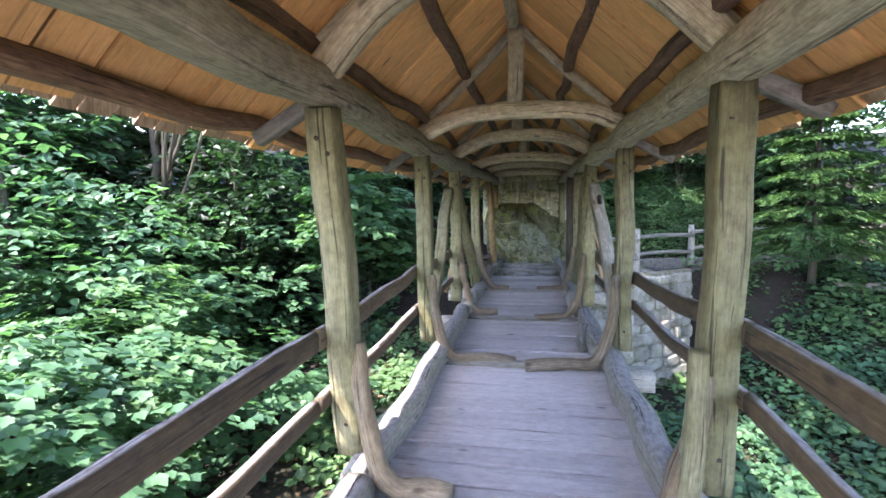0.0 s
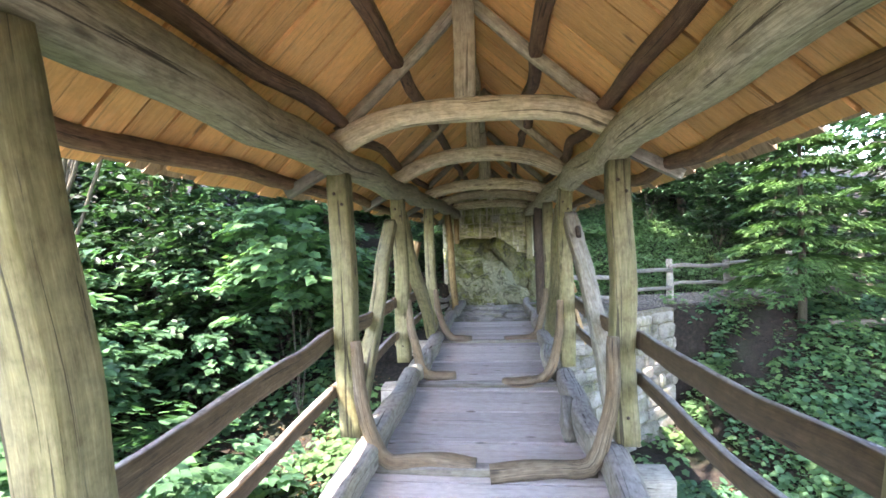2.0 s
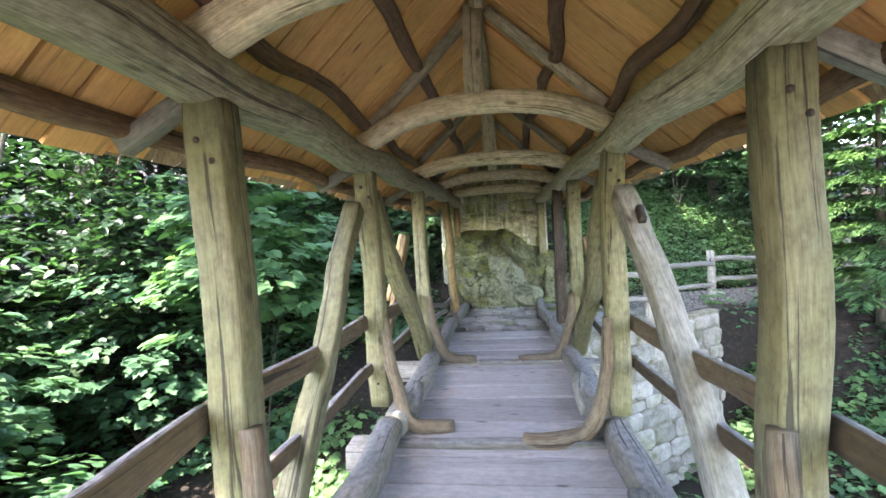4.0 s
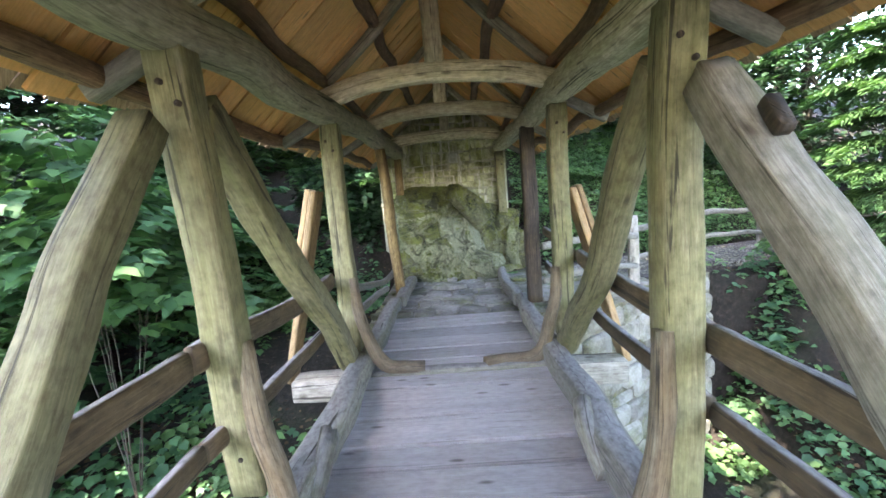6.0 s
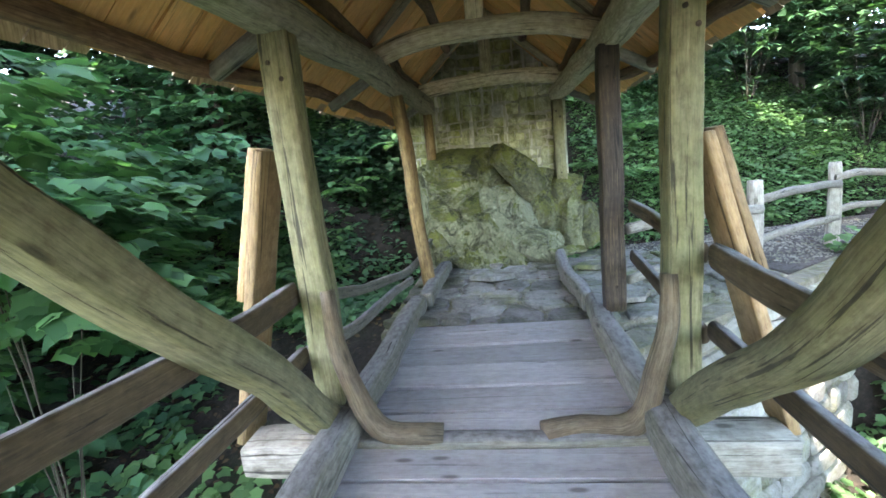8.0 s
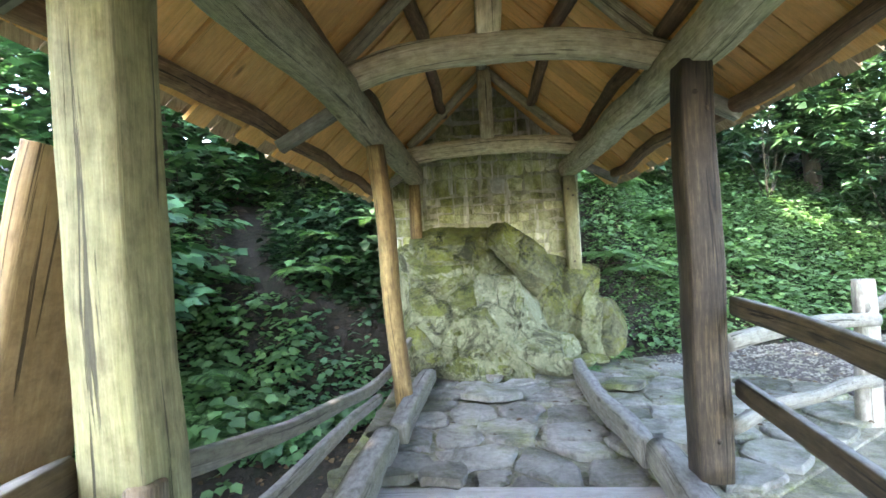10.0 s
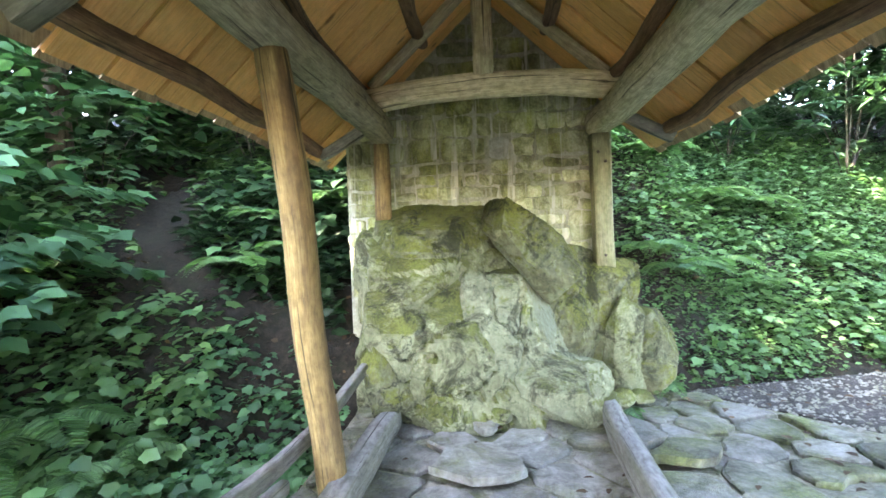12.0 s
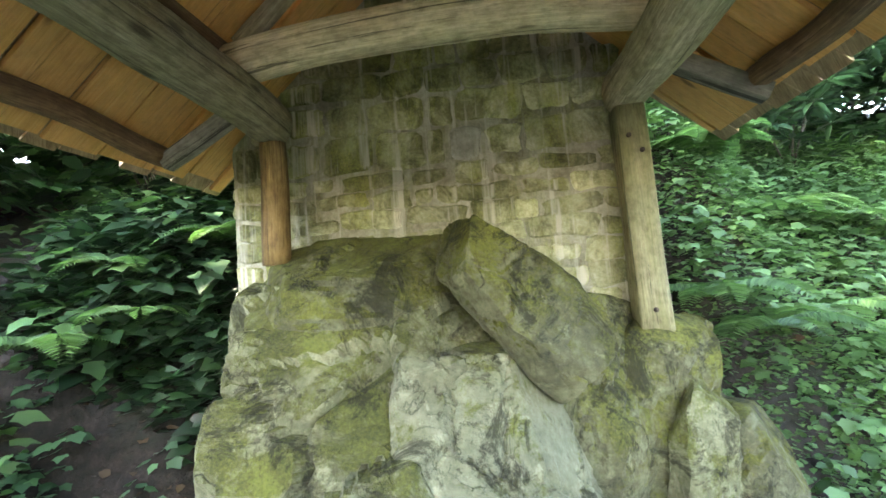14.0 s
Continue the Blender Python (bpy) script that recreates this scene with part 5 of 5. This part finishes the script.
def spruce(x, y, height, reach):
    z = float(ground_height(x, y)) - 0.05
    t = group_at("spruce_tree", (x, y, z), "dark green spruce with drooping layered boughs and a bare lower trunk", "tree")
    timber("trunk", [(x, y, z), (x, y, z + height * 0.5), (x, y, z + height)], 0.17, 0.17, BARK, t, square=2, taper=(1, 0.15), step=0.4)
    pos, head, nor, size = [], [], [], []
    levels = 11
    for i in range(levels):
        f = i / levels
        h = z + 1.05 + f * (height - 1.1)
        length = reach * (1 - f) ** 0.75 + 0.15
        for b in range(13):
            a = b * 2 * math.pi / 13 + i * 0.7 + RNG.uniform(-0.2, 0.2)
            l = length * RNG.uniform(0.72, 1.12)
            k = int(60 + 190 * l)
            u = RNG.uniform(0.1, 1, k)
            off = RNG.uniform(-1, 1, k) * 0.26 * l * np.sin(np.pi * np.clip(u * 0.85 + 0.12, 0, 1))
            px = x + np.cos(a) * u * l - np.sin(a) * off
            py = y + np.sin(a) * u * l + np.cos(a) * off
            pz = h + RNG.uniform(-0.05, 0.05) - 0.3 * l * u * u + 0.1 * u - 0.12 * np.abs(off) + RNG.normal(-0.01, 0.02, k)
            pos.append(np.stack([px, py, pz], -1))
            sgn = np.sign(off)
            head.append(np.stack([np.cos(a) - np.sin(a) * sgn * 0.7, np.sin(a) + np.cos(a) * sgn * 0.7, RNG.normal(-0.3, 0.12, k)], -1))
            nor.append(np.stack([RNG.normal(0, 0.2, k), RNG.normal(0, 0.2, k), np.ones(k)], -1))
            size.append(RNG.uniform(0.08, 0.16, k))
    leaf_mesh("crown", np.concatenate(pos), np.concatenate(head), np.concatenate(nor), np.concatenate(size), NEEDLE, 0.22, t)


spruce(6.25, 11.0, 5.4, 1.45)
spruce(9.4, 12.4, 6.0, 1.6)


def cover(name, n, xr, yr, keep, size, mat, height, label, category, bare=-0.4, half=OVAL):
    """Low leaves scattered over the ground in patches."""
    x, y = RNG.uniform(*xr, n), RNG.uniform(*yr, n)
    patch = np.sin(x * 1.7 + 2 * np.sin(y * 1.3)) + np.cos(y * 2.1 + 1.5 * np.sin(x * 1.9)) + RNG.normal(0, 0.5, n)
    ok = keep(x, y) & (patch > bare)
    x, y = x[ok], y[ok]
    k = len(x)
    z = lie(x, y) + (0.05 if height > 0.05 else 0.02) + height * RNG.uniform(0, 1, k) ** 2
    a = RNG.uniform(0, 2 * np.pi, k)
    head = np.stack([np.cos(a), np.sin(a), RNG.normal(0, 0.25, k)], -1)
    nor = np.stack([RNG.normal(0, 0.4, k), RNG.normal(-0.25, 0.4, k), np.ones(k)], -1)
    ob = leaf_mesh(name, np.stack([x, y, z], -1), head, nor, size * RNG.uniform(0.5, 1.4, k), mat, 0.75, None, half)
    return tagged(ob, label, category, kind="stuff")


off_path = lambda x, y: ~((x > -1.08) & (x < 4.4) & (y < 13.05) & (y > 9.0)) & ~((np.abs(x) < 1.3) & (y > 12.9) & (y < 13.9))
hill = lambda x, y: (y > 12.95 + 0.31 * np.maximum(0, x - 1.3)) & (x > 1.2)
cover("ground_cover", 90000, (1.2, 9), (12.9, 17), hill, 0.045, COVER, 0.14, "pale green ground cover on the slope by the path", "ground cover", -1.3)


def herbs(name, n, xr, yr, keep, leaves, size, height, mat, label, bare=-0.4, half=LOBED, phase=0.0):
    """Low plants in patches: each a small rosette of stalked leaves."""
    x, y = RNG.uniform(*xr, n), RNG.uniform(*yr, n)
    patch = np.sin(x * 1.7 + phase + 2 * np.sin(y * 1.3 + phase)) + np.cos(y * 2.1 + 1.5 * np.sin(x * 1.9)) + RNG.normal(0, 0.45, n)
    ok = keep(x, y) & (patch > bare)
    x, y = x[ok], y[ok]
    k = len(x)
    big = RNG.uniform(0.55, 1.35, (k, 1))
    a = np.arange(leaves)[None] * 2.4 + RNG.uniform(0, 6.28, (k, 1)) + RNG.normal(0, 0.2, (k, leaves))
    r = big * size * RNG.uniform(0.15, 1.1, (k, leaves))
    z = lie(x, y)[:, None] + 0.03 + big * height * RNG.uniform(0.25, 1, (k, leaves))
    pos = np.stack([x[:, None] + np.cos(a) * r, y[:, None] + np.sin(a) * r, z], -1)
    head = np.stack([np.cos(a), np.sin(a), RNG.normal(-0.3, 0.2, (k, leaves))], -1)
    nor = np.stack([np.cos(a) * 0.3 + RNG.normal(0, 0.15, (k, leaves)), np.sin(a) * 0.3 - 0.2 + RNG.normal(0, 0.15, (k, leaves)), np.ones((k, leaves))], -1)
    ob = leaf_mesh(name, pos.reshape(-1, 3), head.reshape(-1, 3), nor.reshape(-1, 3), (big * size * RNG.uniform(0.7, 1.2, (k, leaves))).ravel(), mat, 0.8, None, half)
    return tagged(ob, label, "undergrowth", kind="stuff")


left_bank = lambda x, y: (x < -1.2) & off_path(x, y) & (y > 11.2)
toe_free = lambda x, y: left_bank(x, y) & ((y > 12.6 + 0.42 * np.maximum(0, x + 3.1)) | (x < -2.3))
cover("ivy", 16000, (-6.5, -1.1), (11.2, 17), lambda x, y: toe_free(x, y) & (x < -2.0), 0.065, LEAF_BRIGHT, 0.12, "ivy and low plants over the dark earth bank", "ivy", -0.45, HEART)
herbs("undergrowth", 2400, (-6, -1.25), (11.0, 16), lambda x, y: toe_free(x, y) & (x < -2.2), 9, 0.105, 0.34, COVER, "bright lobed-leaved plants on the earth bank", -0.3)
# Shade-coloured leaves, since sunlight here would make them too bright.
herbs("undergrowth", 700, (-2.3, -1.25), (12.4, 15), toe_free, 8, 0.12, 0.35, LEAF_SHADED, "lobed-leaved plants beside the end wall, shade put into their colour", -0.8, HEART)
low = lambda x, y: off_path(x, y) & (np.abs(x) > 1.25)
near_left = lambda x, y: low(x, y) & (x < 0) & (x > -3.6)
far_left = lambda x, y: low(x, y) & (x < -3.2)
herbs("undergrowth", 900, (-3.6, -1.25), (0, 11.4), near_left, 7, 0.12, 0.2, COVER, "scattered bright green low plants on bare earth", 0.3)
herbs("undergrowth", 1500, (-9, -3.2), (0, 11.9), far_left, 8, 0.13, 0.3, LEAF, "green low plants under the bank shrubs", -0.6)
right = lambda x, y: low(x, y) & (x > 0)
herbs("undergrowth", 2600, (1.25, 9), (0, 11.9), right, 8, 0.11, 0.22, LEAF, "green low plants on the stream bank", -0.5)
ravine = lambda x, y: (x > 1.25) & (y < wall_line(x) - 0.12)
herbs("undergrowth", 700, (1.3, 6), (3.5, 11.4), ravine, 8, 0.11, 0.22, COVER, "fresh green plants at the foot of the retaining wall", 0.0)
bank = lambda x, y: (y < 11.9) & (y > 10.2 - 0.25 * (x - 4))
herbs("undergrowth", 420, (3.9, 7.2), (8.8, 11.9), bank, 9, 0.1, 0.35, COVER, "leafy plants hanging over the earth bank", -0.8, phase=2.0)
cover("ivy", 7000, (3.2, 8.5), (5.5, 11.6), right, 0.09, LEAF, 0.12, "ivy trailing over the earth bank by the stream", "ivy", -0.9, HEART)
herbs("undergrowth", 1300, (3.2, 9), (3, 11.8), right, 8, 0.1, 0.2, LEAF, "low plants scattered between the ivy on the bank", 0.0, phase=2.6)
herbs("undergrowth", 700, (-3.4, -1.3), (2, 9.5), near_left, 6, 0.08, 0.14, LEAF, "small seedlings in the leaf litter", 0.0, phase=2.2)
herbs("undergrowth", 420, (-2.5, -1.25), (10.8, 13.0), left_bank, 7, 0.085, 0.2, LEAF, "small green plants on the bare earth bank", -0.1, phase=1.4)
corner = lambda x, y: (x + 1.3 < -0.25 * (y - 12.6)) & (y > 13.0)
cover("ivy", 4200, (-3.0, -1.3), (12.9, 14.6), corner, 0.11, LEAF_SHADED, 0.4, "ivy hanging beside the end wall, its colour darkened for shade", "ivy", -1.5, HEART)
herbs("undergrowth", 2200, (1.15, 6), (13.0, 16), hill, 9, 0.07, 0.22, COVER, "leafy plants among the ground cover on the slope", -1.2, phase=2.0)
cover("leaf_litter", 26000, (-7, 8), (0, 15), low, 0.06, LITTER, 0.012, "brown fallen leaves and twigs on the earth", "leaf litter", -1.2)


def fern(x, y, lift, fronds, length, tilt=0.0):
    z = float(ground_height(x, y)) + lift
    pos, head, nor, size = [], [], [], []
    for i in range(fronds):
        a = 2 * math.pi * i / fronds + RNG.uniform(-0.3, 0.3)
        l = length * RNG.uniform(0.75, 1.1)
        for j in range(26):
            u = 0.12 + 0.88 * j / 25
            c = np.array([x + math.cos(a) * l * u, y + math.sin(a) * l * u, z + l * (0.75 * u - 0.85 * u * u)])
            for s in (-1, 1):
                d = np.array([-math.sin(a) * s + 0.35 * math.cos(a), math.cos(a) * s + 0.35 * math.sin(a), -0.2])
                pos.append(c)
                head.append(d)
                nor.append((RNG.normal(0, 0.1), RNG.normal(0, 0.1), 1))
                size.append(l * 0.3 * math.sin(math.pi * min(0.95, 0.25 + 0.72 * u)) + 0.01)
    ob = leaf_mesh("fern", np.array(pos), np.array(head), np.array(nor), np.array(size), COVER, 0.26)
    return tagged(ob, "bright green fern with arching fronds", "fern", "ferns")


for x, y, l, n, s in ((1.7, 13.4, 0.3, 8, 0.5), (2.1, 13.7, 0.2, 8, 0.5), (1.42, 13.3, 0.5, 8, 0.5), (2.7, 13.9, 0.15, 7, 0.4), (3.6, 14.4, 0.1, 7, 0.4), (-2.3, 13.4, 0.2, 8, 0.5), (-1.6, 13.7, 0.4, 8, 0.6),
                      (-3.1, 11.75, 0.5, 9, 0.6), (-3.3, 11.2, 0.5, 9, 0.65), (-2.6, 11.7, 0.3, 8, 0.5), (-2.3, 12.9, 0.4, 8, 0.5), (3.0, 9.0, 0.1, 7, 0.35), (4.6, 11.3, 0.1, 7, 0.45), (2.4, 8.2, 0.1, 6, 0.4), (-2.4, 8.2, 0.1, 7, 0.4),
                      (1.75, 14.1, 0.25, 9, 0.55), (2.3, 14.4, 0.2, 9, 0.6), (3.0, 14.7, 0.2, 8, 0.55), (1.4, 12.95, 0.15, 6, 0.26), (0.95, 12.5, 0.1, 6, 0.2), (-2.0, 13.2, 0.3, 8, 0.4), (-3.9, 12.6, 0.3, 8, 0.5)):
    fern(x, y, l, n, s)


def fallen_leaves():
    n = 420
    x, y = RNG.uniform(-0.7, 5.0, n), RNG.uniform(9.3, 13.4, n)
    ok = ((y > 10.6) & (y > wall_line(x) + 0.3) & ((x > 1.6) | (RNG.uniform(0, 1, n) < 0.25))) | (RNG.uniform(0, 1, n) < 0.015)
    x, y = x[ok], y[ok]
    n = len(x)
    x[y < 10.6] = RNG.uniform(-0.65, 0.65, int((y < 10.6).sum()))
    a = RNG.uniform(0, 6.28, n)
    ob = leaf_mesh("fallen_leaves", np.stack([x, y, np.full(n, DECK + 0.026)], -1), np.stack([np.cos(a), np.sin(a), np.zeros(n)], -1), np.stack([RNG.normal(0, 0.15, n), RNG.normal(0, 0.15, n), np.ones(n)], -1), RNG.uniform(0.03, 0.075, n), LITTER)
    tagged(ob, "red-brown fallen leaves on planks and flagstones", "leaf litter", kind="stuff")


fallen_leaves()


def stream():
    m, n, l, b = material("stream_water", 0.12)
    b.inputs["Base Color"].default_value = (0.012, 0.014, 0.013, 1)
    geo = n.new("ShaderNodeNewGeometry")
    bump(n, l, b, noise_node(n, l, geo.outputs["Position"], 5, 4), 0.3, 0.05)
    verts, faces = [], []
    for i in range(61):
        x = -9 + i * 0.3
        c = 7.1 - 0.1 * (x + 4) + 0.35 * math.sin(x * 0.9)
        w = 0.42 + 0.15 * math.sin(x * 2.3)
        z = float(ground_height(x, c)) + 0.03
        verts += [(x, c - w, z), (x, c + w, z)]
        if i:
            faces.append((2 * i - 2, 2 * i, 2 * i + 1, 2 * i - 1))
    tagged(mesh_object("water", verts, faces, m), "shallow dark stream at the bottom of the ravine", "water", kind="structure")


stream()
